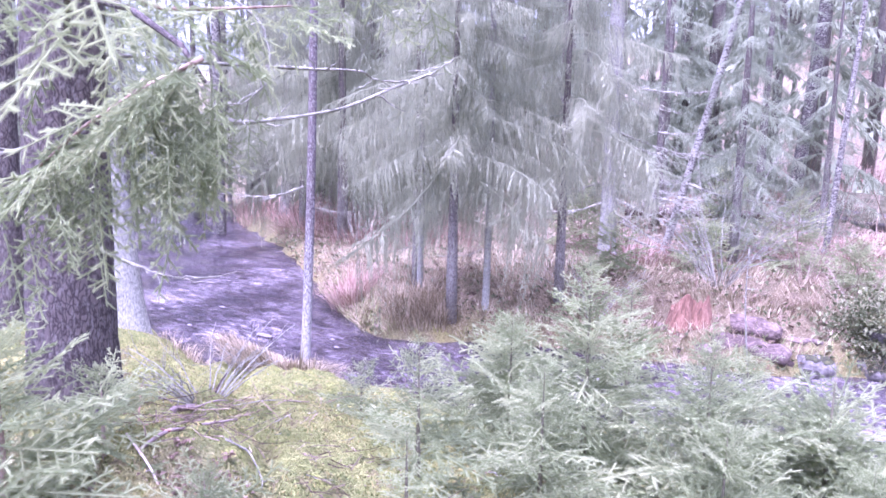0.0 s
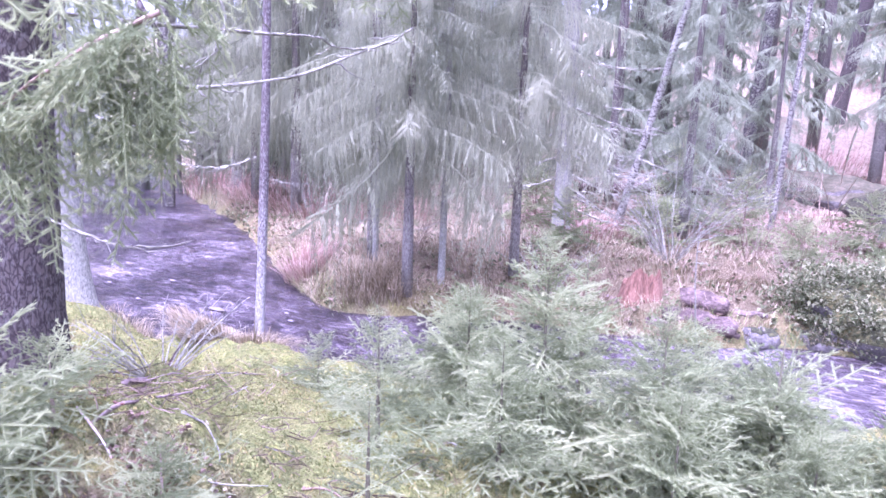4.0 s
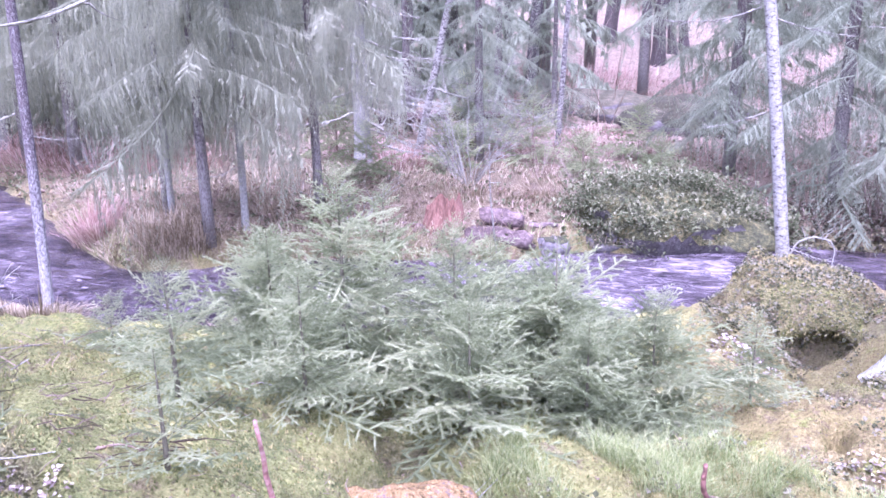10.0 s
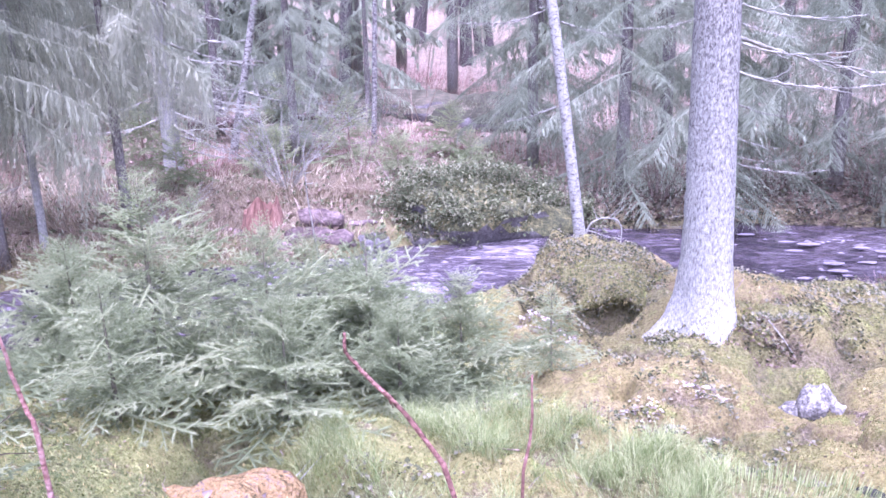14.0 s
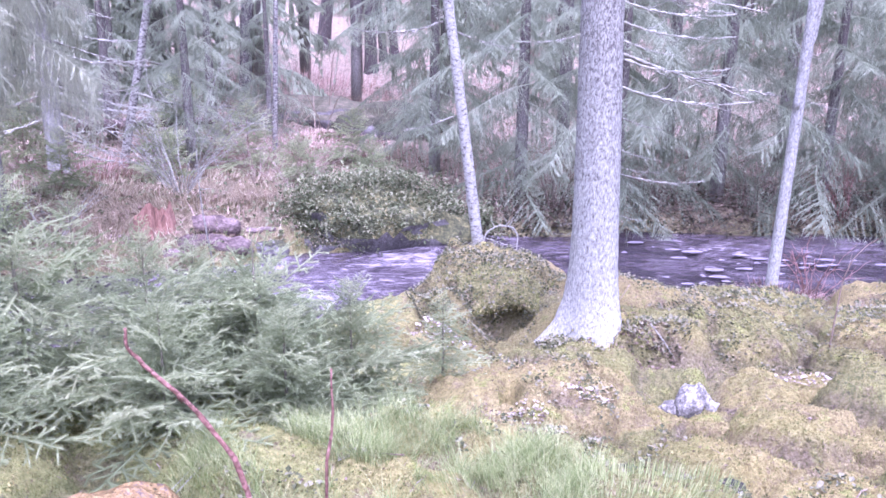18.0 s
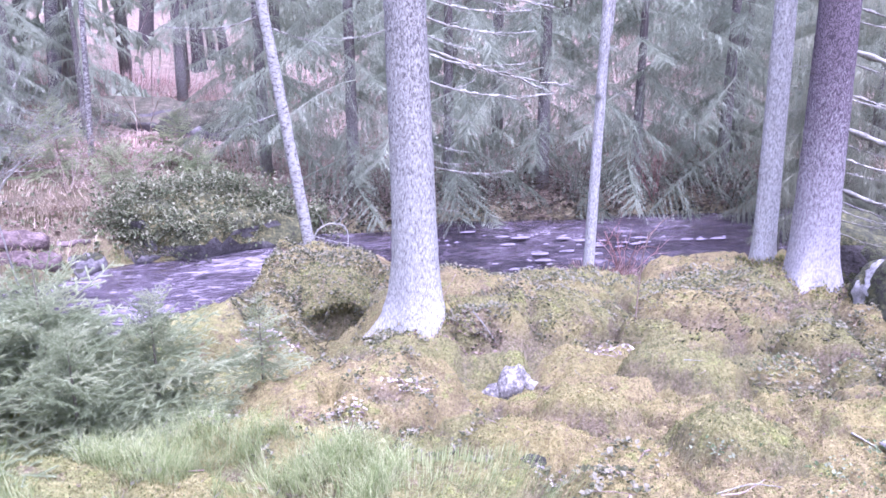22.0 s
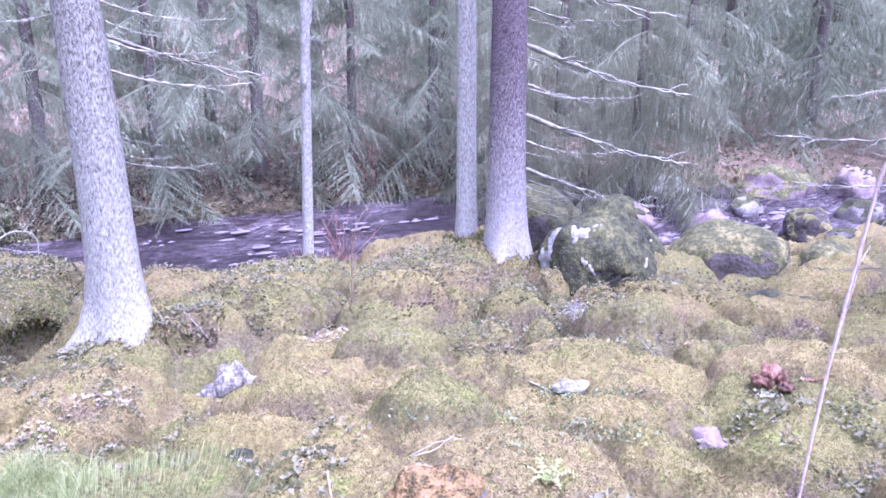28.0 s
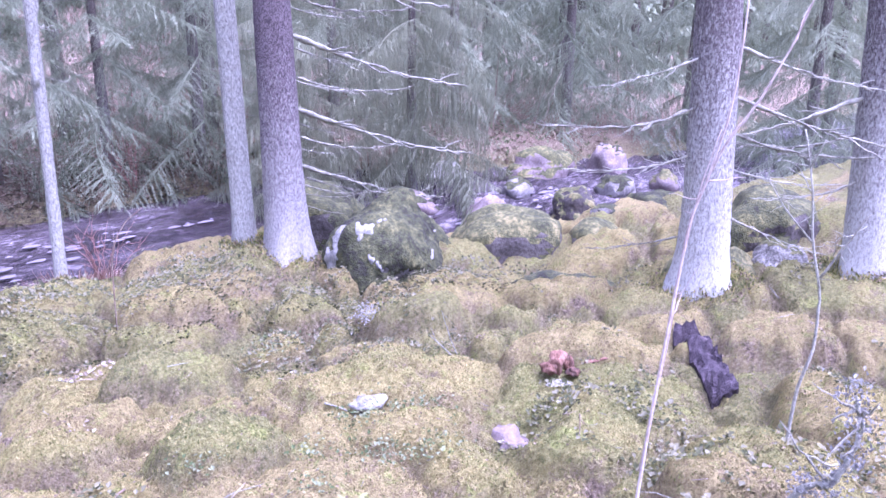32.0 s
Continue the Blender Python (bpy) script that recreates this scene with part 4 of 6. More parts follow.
# dark spruces beyond the river
for i, (x, y, h, w, lo) in enumerate([(0.9, 12.25, 9, 2.2, 0.025), (2.5, 12.2, 8, 2.2, 0.025), (4.2, 12.35, 10, 2.3, 0.025), (5.9, 12.25, 8, 2.2, 0.025), (7.4, 11.95, 9, 2.2, 0.025), (-10.0, 15.5, 10, 2.4, 0.1), (-12.5, 17.5, 11, 2.5, 0.1), (-9.0, 19.0, 11, 2.5, 0.1), (-14.5, 20.5, 12, 2.6, 0.1), (-19.5, 17.0, 12, 2.6, 0.12), (-22.0, 13.0, 12, 2.6, 0.12), (-7.5, 15.5, 8, 2.0, 0.15), (-0.6, 13.8, 9, 2.3, 0.1), (2.0, 15.5, 11, 2.6, 0.04), (4.2, 15.6, 11, 2.6, 0.04),
                                      (6.4, 15.2, 11, 2.6, 0.04), (8.6, 13.5, 10, 2.5, 0.03), (10.5, 12.0, 10, 2.5, 0.05), (12.6, 10.6, 10, 2.5, 0.05), (14.5, 9.0, 10, 2.5, 0.05), (16.2, 7.0, 10, 2.5, 0.05), (13.0, 13.5, 12, 2.7, 0.05),
                                      (16.5, 10.5, 12, 2.7, 0.05), (17.5, 4.5, 11, 2.6, 0.05), (14.5, 4.0, 9, 2.2, 0.08), (-6.0, 17.5, 9, 2.2, 0.05), (-4.5, 17.0, 6, 1.8, 0.05), (10.0, 16.0, 12, 2.7, 0.04), (-16.0, 15.0, 12, 2.6, 0.12), (-25.0, 18.0, 13, 2.8, 0.1), (-18.0, 21.0, 13, 2.8, 0.08), (-27.0, 12.5, 12, 2.7, 0.1), (-17.5, 5.0, 11, 2.5, 0.1), (-21.0, 7.5, 12, 2.6, 0.08), (-19.0, 9.2, 12, 2.4, 0.15), (-13.5, 2.6, 10, 2.4, 0.1), (-12.5, 13.6, 11, 2.3, 0.2), (-5.05, 13.4, 7.5, 1.15, 0.12), (-33.5, 17.6, 14, 3.2, 0.03), (-36.0, 19.5, 15, 3.4, 0.03), (-35.5, 17.0, 14, 3.2, 0.03), (-34.5, 19.6, 14, 3.2, 0.04), (-37.5, 17.8, 15, 3.4, 0.03), (-3.0, 20.5, 12, 2.5, 0.15), (-7.0, 21.5, 12, 2.5, 0.1)]):
    spruce((x, y), h, w, 80 if w < 1.5 else 64 if y < 15 else 36, "dark", M["bark_spruce"], "dense dark spruce beyond the river", lo, 100 + i, group="dark spruces")
spruce((9.0, 8.3), 7.0, 2.0, 70, "hang", M["bark_spruce"], "pale drooping spruce over the rapids", 0.12, 14, 0.1)
spruce((7.6, 9.6), 6.0, 1.7, 60, "hang", M["bark_spruce"], "pale drooping spruce beside the pool", 0.1, 15, 0.1)

# ---- far woods: trees of two parts, sharing a few meshes ----


def grown(seed, height=13.0, boughs=32):
    q = rnd(seed)
    src = [far_spray(200 + seed * 3 + i, 0.45, 22, 5, 0.2, 0.032, 1.1) for i in range(2)]
    data = []
    for me in src:
        v = np.empty(len(me.vertices) * 3)
        me.vertices.foreach_get("co", v)
        data.append((v.reshape(-1, 3), [tuple(p.vertices) for p in me.polygons]))
        bpy.data.meshes.remove(me)
    verts, faces, count = [], [], 0
    for i in range(boughs):
        t = 0.04 + 0.94 * i / boughs
        v, f = data[i % 2]
        mm = np.array(pose(0, 0, t * height, 0, 6 - 20 * t, i * 137.5 + 20 * q.rand()) @ Matrix.Scale(2.6 * (1.05 - t) * (0.7 + 0.5 * q.rand()) + 0.3, 4))
        verts.append(v @ mm[:3, :3].T + mm[:3, 3])
        faces += [tuple(k + count for k in g) for g in f]
        count += len(v)
    return mesh("crown", np.concatenate(verts), faces, False)


CROWNS = [grown(s) for s in range(3)]
STEM = mesh("trunk", *tube([(0, 0, -0.4), (0.05, 0, 4), (0, 0.05, 9), (0, 0, 13)], [0.2, 0.16, 0.1, 0.02], 8, 0.1))
BARESTEM = mesh("trunk", *tube([(0, 0, -0.4), (0.06, 0.03, 3), (0, 0.05, 8), (0.1, 0, 15)], [0.16, 0.14, 0.11, 0.05], 8, 0.1))
q = rnd(5)
count = 0
spots = []
while count < 270:
    az, d = q.uniform(-80, 80), 22 + 55 * q.rand() ** 1.15
    x, y = d * math.sin(radians(az)), d * math.cos(radians(az))
    if y < np.interp(x, FAR_X, FAR_Y) + 3.5 or any((x - a) ** 2 + (y - b) ** 2 < 2.2 for a, b in spots):
        continue
    open_slope = -22 < az < -3 and d < 42
    spots.append((x, y))
    if open_slope and q.rand() < 0.75:
        continue
    count += 1
    bare = q.rand() < (0.45 if az < -35 or open_slope else 0.2)
    s = q.uniform(0.75, 1.2)
    e = base("pine" if bare else "spruce", (x, y, gz(x, y)), "slim bare pine trunk in the far woods" if bare else "grown dark spruce in the far woods", "pine" if bare else "spruce", "far woods")
    e.matrix_basis = pose(x, y, gz(x, y), 0, 0, q.uniform(0, 360)) @ Matrix.Scale(s, 4)
    part("trunk", BARESTEM if bare else STEM, M["bark_spruce"], e)
    if not bare:
        part("crown", CROWNS[count % 3], M["needle_dark"], e)
    else:
        for k in range(5):
            part("dead_branch", DEAD[k % 4], M["twig_pale"], e, m=pose(0, 0, 1.5 + 0.8 * k + q.rand(), 0, 0, q.uniform(0, 360)) @ Matrix.Scale(1.5, 4))
# slim trunks crowding the bend upstream
for i in range(26):
    x, y = q.uniform(-24, -15), q.uniform(13.5, 22)
    tree("birch" if i % 3 else "alder", (x, y, 0), (x + q.uniform(-0.3, 0.3), y, 4), 0.08 + 0.05 * q.rand(), 0.08, M["birch"] if i % 3 else M["bark_spruce"], "slim trunk in the crowded woods beyond the bend", "tree", 10, 0.2, 8, 300 + i, 0.1, [(1.5 + q.rand(), 40 * k, 1.3) for k in range(4)], 0.7, "crowded trunks")

# ---- stones ----


def rock_mesh(size, seed, rough=0.22, level=4):
    bm = bmesh.new()
    bmesh.ops.create_icosphere(bm, subdivisions=level, radius=1)
    o = Vector((seed * 3.7, seed * 1.3, 0))
    for v in bm.verts:
        p = v.co
        d = 1 + rough * noise.noise(p * 1.3 + o) * 1.6 + rough * 0.5 * noise.noise(p * 3.1 + o) + rough * 0.22 * noise.noise(p * 8 + o)
        v.co = p * d
        v.co = Vector((v.co.x * size[0], v.co.y * size[1], v.co.z * size[2]))
    me = bpy.data.meshes.new("rock")
    bm.to_mesh(me)
    bm.free()
    me.polygons.foreach_set("use_smooth", [True] * len(me.polygons))
    return me


def stone(place, size, seed, material, label, moss=0.0, name="boulder", category="boulder", turn=0, group="", level=4, mossmat=None, blotch=0.0, rough=0.24):
    """A worn stone; moss: share of its top that a thick moss cover hides."""
    me = rock_mesh(size, seed, 0.3 if category == "stone" else rough, level)
    if category == "stone" and not group:
        place = (place[0], place[1], gz(place[0], place[1]) + (-0.12 * size[2] if size[2] > 0.05 else -0.03))
    e = base(name, place, label, category, group)
    e.matrix_basis = pose(*place, 0, 0, turn)
    part("rock", me, material, e)
    if moss:
        bm = bmesh.new()
        bm.from_mesh(me)
        bm.normal_update()
        drop = []
        for f in bm.faces:
            c = f.calc_center_median()
            k = noise.noise(c * (1.6 / max(size)) + Vector((seed, 5, 2))) * 0.6 + noise.noise(c * (5 / max(size))) * 0.3
            if f.normal.z + k * 0.9 < 1.0 - 1.3 * moss:
                drop.append(f)
        bmesh.ops.delete(bm, geom=drop, context="FACES")
        bm.normal_update()
        for v in bm.verts:
            edge = any(x.is_boundary for x in v.link_edges)
            v.co += v.normal * (0.004 if edge else 0.022 + 0.02 * noise.noise(v.co * 9))
        mm = bpy.data.meshes.new("moss_cover")
        bm.to_mesh(mm)
        bm.free()
        mm.polygons.foreach_set("use_smooth", [True] * len(mm.polygons))
        if len(mm.polygons):
            part("moss_cover", mm, mossmat or M["moss_rock"], e, "thick green moss cover")
    if blotch:
        bm = bmesh.new()
        bm.from_mesh(me)
        bm.normal_update()
        drop = []
        for f in bm.faces:
            c = f.calc_center_median()
            w = Vector((c.x, c.y, 0.4 * c.z))
            k = noise.noise(w * 4.2 + Vector((seed, 3, 1))) + 0.5 * noise.noise(w * 11 + Vector((7, seed, 0))) + 0.25 * noise.noise(w * 27)
            if f.normal.z > 0.9 or k < 0.7 - blotch - 0.55 * max(0.0, -c.x / size[0]):
                drop.append(f)
        bmesh.ops.delete(bm, geom=drop, context="FACES")
        bm.normal_update()
        for v in bm.verts:
            v.co += v.normal * (0.008 if any(x.is_boundary for x in v.link_edges) else 0.048 + 0.012 * noise.noise(v.co * 20))
        mm = bpy.data.meshes.new("lichen_crust")
        bm.to_mesh(mm)
        bm.free()
        mm.polygons.foreach_set("use_smooth", [True] * len(mm.polygons))
        if len(mm.polygons):
            part("lichen_crust", mm, M["lichen"], e, "white crust of lichen")["kind"] = "stuff"
    return e


M["ledge_moss"] = mat("dull_ledge_moss", [(0.03, 0.032, 0.02), (0.07, 0.07, 0.04), (0.13, 0.115, 0.075)], 3, 0.95, 0.9, 9, bdist=0.06, spec=0.05)
M["moss_orange"] = mat("orange_moss", [(0.06, 0.055, 0.028), (0.2, 0.145, 0.055), (0.31, 0.215, 0.085), (0.16, 0.13, 0.1)], 20, 0.95, 1.0, 45, bdist=0.05, stops=[0.38, 0.46, 0.53, 0.62], spec=0.05)
M["lichen"] = mat("white_lichen", [(0.17, 0.172, 0.142), (0.3, 0.302, 0.255), (0.42, 0.42, 0.365)], 25, 0.95, 0.8, 60)
stone((6.05, 5.75, 0.18), (0.82, 0.64, 0.84), 61, M["rock"], "big mossy boulder streaked with white lichen", 1.1, turn=20, level=6, blotch=0.14, rough=0.15)
stone((7.5, 5.2, 0.22), (0.74, 0.5, 0.54), 2, M["rock_dark"], "dark rounded boulder with a mossy crown", 0.52, turn=-30, rough=0.16)
stone((5.9, 6.8, 0.5), (0.6, 0.5, 0.5), 3, M["rock_dark"], "dark mossy boulder behind the twin trunks", 0.55)
stone((9.15, 5.35, 0.35), (0.28, 0.3, 0.36), 4, M["rock_dark"], "small dark stone in the rapids", 0.35)
stone((9.9, 4.5, 0.35), (0.55, 0.4, 0.32), 5, M["rock"], "flat stone with yellow moss in the stream", 0.6)
stone((8.5, 6.3, 0.25), (0.35, 0.3, 0.3), 6, M["rock_pink"], "pale wet stone in the rapids", 0.0)
stone((11.4, 7.45, 0.35), (0.7, 0.5, 0.4), 7, M["rock_pink"], "broad pale slab with yellow moss", 0.5)
stone((12.5, 6.75, 0.4), (0.3, 0.3, 0.42), 8, M["rock_pink"], "upright pinkish stone by the water", 0.1)
stone((10.1, 8.5, 0.2), (0.4, 0.35, 0.3), 9, M["rock_white"], "pale bare stone in the stream", 0.0)
stone((8.55, 2.65, 0.75), (0.75, 0.5, 0.42), 10, M["rock_dark"], "large dark boulder with a moss mat", 0.6, turn=10)
stone((7.75, 2.15, 0.62), (0.3, 0.28, 0.26), 11, M["rock_white"], "crusty stone white with lichen", 0.1)
stone((7.3, 2.6, 0.55), (0.42, 0.35, 0.3), 12, M["rock"], "low stone under green moss", 0.8)
stone((8.15, 4.3, 0.2), (0.5, 0.42, 0.36), 13, M["rock"], "mossy boulder at the stream's edge", 0.75)
stone((6.5, 3.75, 0.22), (0.6, 0.42, 0.26), 14, M["rock"], "low dome-shaped boulder under moss", 0.95)
stone((3.5, 2.15, 0.62), (0.16, 0.1, 0.11), 35, M["rock_pink"], "bare pinkish stone in the moss", 0.0, "stone", "stone", 40, level=3)
for i, (x, y, sx, sz) in enumerate([(1.53, 5.18, 0.13, 0.15), (1.72, 5.22, 0.16, 0.18), (1.62, 5.06, 0.07, 0.07), (1.84, 5.1, 0.06, 0.06)]):
    stone((x, y, 0), (sx, sx * 0.75, sz), 160 + i, M["rock_white"], "white-crusted stone in a hollow", 0.0, "stone", "stone", 50 * i, level=3)
stone((1.22, 3.1, 0.82), (0.08, 0.06, 0.04), 17, M["rock"], "small grey stone in moss", 0.5, "stone", "stone", level=3)
stone((1.55, 1.76, 1.1), (0.24, 0.14, 0.16), 18, M["rock"], "crumbling grey stone with orange moss", 0.55, "stone", "stone", 15, level=5, mossmat=M["moss_orange"])
stone((-1.5, 2.42, 0.85), (0.31, 0.2, 0.17), 19, M["rock_pink"], "flat stone capped with orange moss", 0.62, "stone", "stone", 20, mossmat=M["moss_orange"])
stone((4.18, 2.28, 0.5), (0.12, 0.09, 0.12), 20, M["rock_white"], "round white stone in the moss", 0.0, "stone", "stone", level=3)
stone((3.13, 2.86, 0.72), (0.13, 0.08, 0.05), 21, M["rock_white"], "pale flat stone under a moss edge", 0.0, "stone", "stone", level=3)
for i, (x, y, sx, sz) in enumerate([(-2.0, 10.2, 0.35, 0.25), (-0.6, 10.8, 0.3, 0.2), (-2.7, 9.7, 0.25, 0.2), (8.2, 7.4, 0.3, 0.25), (9.7, 6.7, 0.25, 0.2), (10.8, 5.6, 0.35, 0.25), (11.8, 5.3, 0.25, 0.2), (8.9, 4.6, 0.4, 0.3)]):
    stone((x, y, float(water_level(x)) + 0.05), (sx, sx * 0.8, sz), 30 + i, M["rock"] if i % 3 or i == 0 else M["rock_pink"], "wet stone at the river's edge", 0.3, "stone", "stone", 40 * i, "river stones", 3)
# mossy ledge up the far slope
stone((-3.6, 18.9, gz(-3.6, 18.9) + 0.1), (1.9, 0.9, 0.5), 51, M["rock"], "mossy rock ledge on the far slope", 0.7, mossmat=M["ledge_moss"])
stone((-1.8, 17.6, gz(-1.8, 17.6) + 0.2), (1.4, 0.8, 0.5), 52, M["rock"], "mossy rock ledge on the far slope", 0.7, mossmat=M["ledge_moss"])
stone((-1.3, 10.85, 0.12), (1.25, 0.75, 0.6), 53, M["rock"], "leaf-grown bank boulder over the water", 0.85, turn=10)

# ---- leaves, grass, litter ----


def leaf_cards(name, pts, size, seed, material, tilt=0.8, shape=0.45, fold=0.25, lift=0.0):
    """Folded leaves, four triangles each, lying at all angles at the given points."""
    q = rnd(seed)
    n = len(pts)
    az, el = q.uniform(0, 6.28, n), q.uniform(-0.2, 1, n) * tilt
    d = np.stack([np.cos(az) * np.cos(el), np.sin(az) * np.cos(el), np.sin(el)], 1)
    side = np.stack([-np.sin(az), np.cos(az), 0 * az], 1)
    up = np.cross(d, side)
    L = (size * (0.6 + 0.8 * q.rand(n)))[:, None]
    p = pts + up * lift
    w = side * L * shape
    f = up * L * fold
    v = np.stack([p, p + d * L * 0.5 + w + f, p + d * L, p + d * L * 0.5 - w + f, p + d * L * 0.5], 1).reshape(-1, 3)
    o = np.arange(n)[:, None] * 5
    faces = np.concatenate([o + [0, 1, 4], o + [1, 2, 4], o + [2, 3, 4], o + [3, 0, 4]], 1).reshape(-1, 3)
    me = bpy.data.meshes.new(name)
    me.from_pydata(v.tolist(), [], faces.tolist())
    return part(name, me, material)


def blades(name, pts, height, width, seed, material, bend=0.5, lean=0.25):
    """Bent grass blades: three tapering segments each."""
    q = rnd(seed)
    n = len(pts)
    az = q.uniform(0, 6.28, n)
    h = height * (0.5 + 0.8 * q.rand(n))
    out = np.stack([np.cos(az), np.sin(az), 0 * az], 1)
    side = np.stack([-np.sin(az), np.cos(az), 0 * az], 1) * (width * (0.6 + 0.8 * q.rand(n)))[:, None]
    b = bend * q.rand(n)
    rows = []
    for t, k in ((0, 1), (0.4, 0.9), (0.75, 0.6)):
        c = pts + out * ((lean * t + b * t * t) * h)[:, None] + np.stack([0 * h, 0 * h, h * t * (1 - 0.3 * b * t)], 1)
        rows += [c + side * k, c - side * k]
    rows.append(pts + out * ((lean + b) * h)[:, None] + np.stack([0 * h, 0 * h, h * (1 - 0.45 * b)], 1))
    v = np.stack(rows, 1).reshape(-1, 3)
    o = np.arange(n)[:, None] * 7
    faces = [tuple(r) for r in np.concatenate([o + [0, 1, 3, 2], o + [2, 3, 5, 4]], 1).reshape(-1, 4).tolist()] + [tuple(r) for r in (o + [4, 5, 6]).tolist()]
    me = bpy.data.meshes.new(name)
    me.from_pydata(v.tolist(), [], faces)
    return part(name, me, material)


def on_ground(x, y, up=0.0):
    return np.stack([x, y, ground_z(x, y) + up], 1)


def in_ellipse(n, cx, cy, rx, ry, seed):
    q = rnd(seed)
    a, r = q.uniform(0, 6.28, n), np.sqrt(q.rand(n))
    return cx + rx * r * np.cos(a), cy + ry * r * np.sin(a)


def dry_land(x, y, margin=0.1):
    return (np.interp(x, NEAR_X, NEAR_Y) - y > margin) | (y - np.interp(x, FAR_X, FAR_Y) > margin)


def near_points(n, seed, power=1.0, dmax=10.5):
    """Points of the near ground, thicker towards the path's foot."""
    q = rnd(seed)
    az, d = np.radians(q.uniform(-78, 90, n)), 1.3 + (dmax - 1.3) * q.rand(n) ** power
    x, y = d * np.sin(az), d * np.cos(az)
    k = dry_land(x, y)
    return x[k], y[k]




def shoots(name, pts, height, width, seed, material):
    """Tiny pointed moss shoots, two crossed slivers each."""
    q = rnd(seed)
    n = len(pts)
    az = q.uniform(0, 6.28, n)
    side = np.stack([np.cos(az), np.sin(az), 0 * az], 1) * (width * (0.6 + 0.8 * q.rand(n)))[:, None]
    cross = np.stack([-side[:, 1], side[:, 0], 0 * az], 1)
    tip = pts + np.stack([0.5 * height * q.randn(n), 0.5 * height * q.randn(n), height * (0.5 + q.rand(n))], 1)
    v = np.stack([pts - side, pts + side, tip, pts - cross, pts + cross], 1).reshape(-1, 3)
    o = np.arange(n)[:, None] * 5
    faces = np.concatenate([o + [0, 1, 2], o + [3, 4, 2]], 1).reshape(-1, 3)
    me = bpy.data.meshes.new(name)
    me.from_pydata(v.tolist(), [], faces.tolist())
    return part(name, me, material)


x, y = near_points(190000, 1, 0.75, 8.5)
k = vnoise(x * 1.1, y * 1.1, 31) > -0.55
tagged(shoots("moss", on_ground(x[k], y[k], -0.003), 0.013, 0.0032, 1, M["moss"]), "tufted green and ochre moss over the ground", "moss", kind="stuff")
x, y = near_points(3800, 2, 0.9)
k = fbm(x * 1.5 + 7, y * 1.5, 32, 3) > 0.2 + 0.5 * (1 - sstep(-1.4, 0.2, x))
x, y = np.repeat(x[k], 15), np.repeat(y[k], 15)
q = rnd(33)
x, y = x + 0.035 * q.randn(len(x)), y + 0.035 * q.randn(len(y))
tagged(leaf_cards("low_shrub_leaves", on_ground(x, y, 0.01) + np.stack([0 * x, 0 * x, 0.03 * q.rand(len(x))], 1), 0.026, 2, M["berry_leaf"], 1.0), "small leathery leaves of low berry shrubs", "shrub", kind="stuff")
x, y = near_points(3500, 3, 0.8)
tagged(leaf_cards("leaf_litter", on_ground(x, y, 0.006), 0.015, 3, M["leaf_pale"], 0.4), "pale fallen leaves and flakes on moss", "litter", kind="stuff")


def twig_litter(name, pts, size, radius, seed, material):
    """Short bent dry twigs, three-sided, lying at all angles at the given points."""
    q = rnd(seed)
    n = len(pts)
    az, L = q.uniform(0, 6.28, n), size * (0.3 + 1.2 * q.rand(n) ** 2)
    d = np.stack([np.cos(az), np.sin(az), 0.35 * q.randn(n)], 1)
    side = np.stack([-np.sin(az), np.cos(az), 0 * az], 1)
    r = (radius * (0.6 + 0.9 * q.rand(n)))[:, None]
    rows = []
    for t, k in ((0, 1.0), (0.5, 0.8), (1.0, 0.35)):
        c = pts + d * (L * t)[:, None] + side * (L * 0.12 * math.sin(3.1 * t))[:, None] * q.choice([-1, 1], n)[:, None]
        rows += [c + side * r * k, c - side * r * k * 0.5 + np.array((0, 0, 0.87)) * r * k, c - side * r * k * 0.5 - np.array((0, 0, 0.87)) * r * k]
    v = np.stack(rows, 1).reshape(-1, 3)
    o = np.arange(n)[:, None] * 9
    faces = np.concatenate([o + [a + b, a + (b + 1) % 3, a + 3 + (b + 1) % 3, a + 3 + b] for a in (0, 3) for b in range(3)], 1).reshape(-1, 4)
    me = bpy.data.meshes.new(name)
    me.from_pydata(v.tolist(), [], faces.tolist())
    return part(name, me, material)


for i, (n, size, radius, key, lab) in enumerate([(2600, 0.07, 0.0014, "twig_brown", "brown dry twigs and needles scattered on moss"), (900, 0.13, 0.0022, "twig_pale", "pale lichened twigs scattered on moss"), (700, 0.12, 0.0018, "twig_rosy", "pinkish dry stalks scattered on moss")]):
    x, y = near_points(n, 300 + i, 0.9)
    k = creases(x, y) + rnd(310 + i).rand(len(x)) > 0.55
    tagged(twig_litter("twig_litter", on_ground(x[k], y[k], 0.008), size, radius, 320 + i, M[key]), lab, "twigs", kind="stuff")
# heap of dead brushwood on the moss below the dark trunk
for i, (cx, cy, rx, ry, n, key) in enumerate([(-3.3, 1.75, 0.45, 0.3, 70, "twig_dark"), (-2.9, 2.05, 0.4, 0.3, 40, "twig_dark"), (-3.6, 2.3, 0.5, 0.35, 60, "twig_brown"), (-3.0, 1.5, 0.3, 0.3, 40, "twig_dark"), (-2.2, 1.75, 0.22, 0.2, 40, "twig_dark")]):
    x, y = in_ellipse(n, cx, cy, rx, ry, 330 + i)
    tagged(twig_litter("brushwood", on_ground(x, y, 0.015) + np.stack([0 * x, 0 * x, 0.04 * rnd(334 + i).rand(n)], 1), 0.2, 0.0024, 335 + i, M[key]), "loose heap of dead twigs on the moss", "twigs", kind="stuff")
x, y = in_ellipse(16000, -0.4, 2.9, 0.95, 0.52, 4)
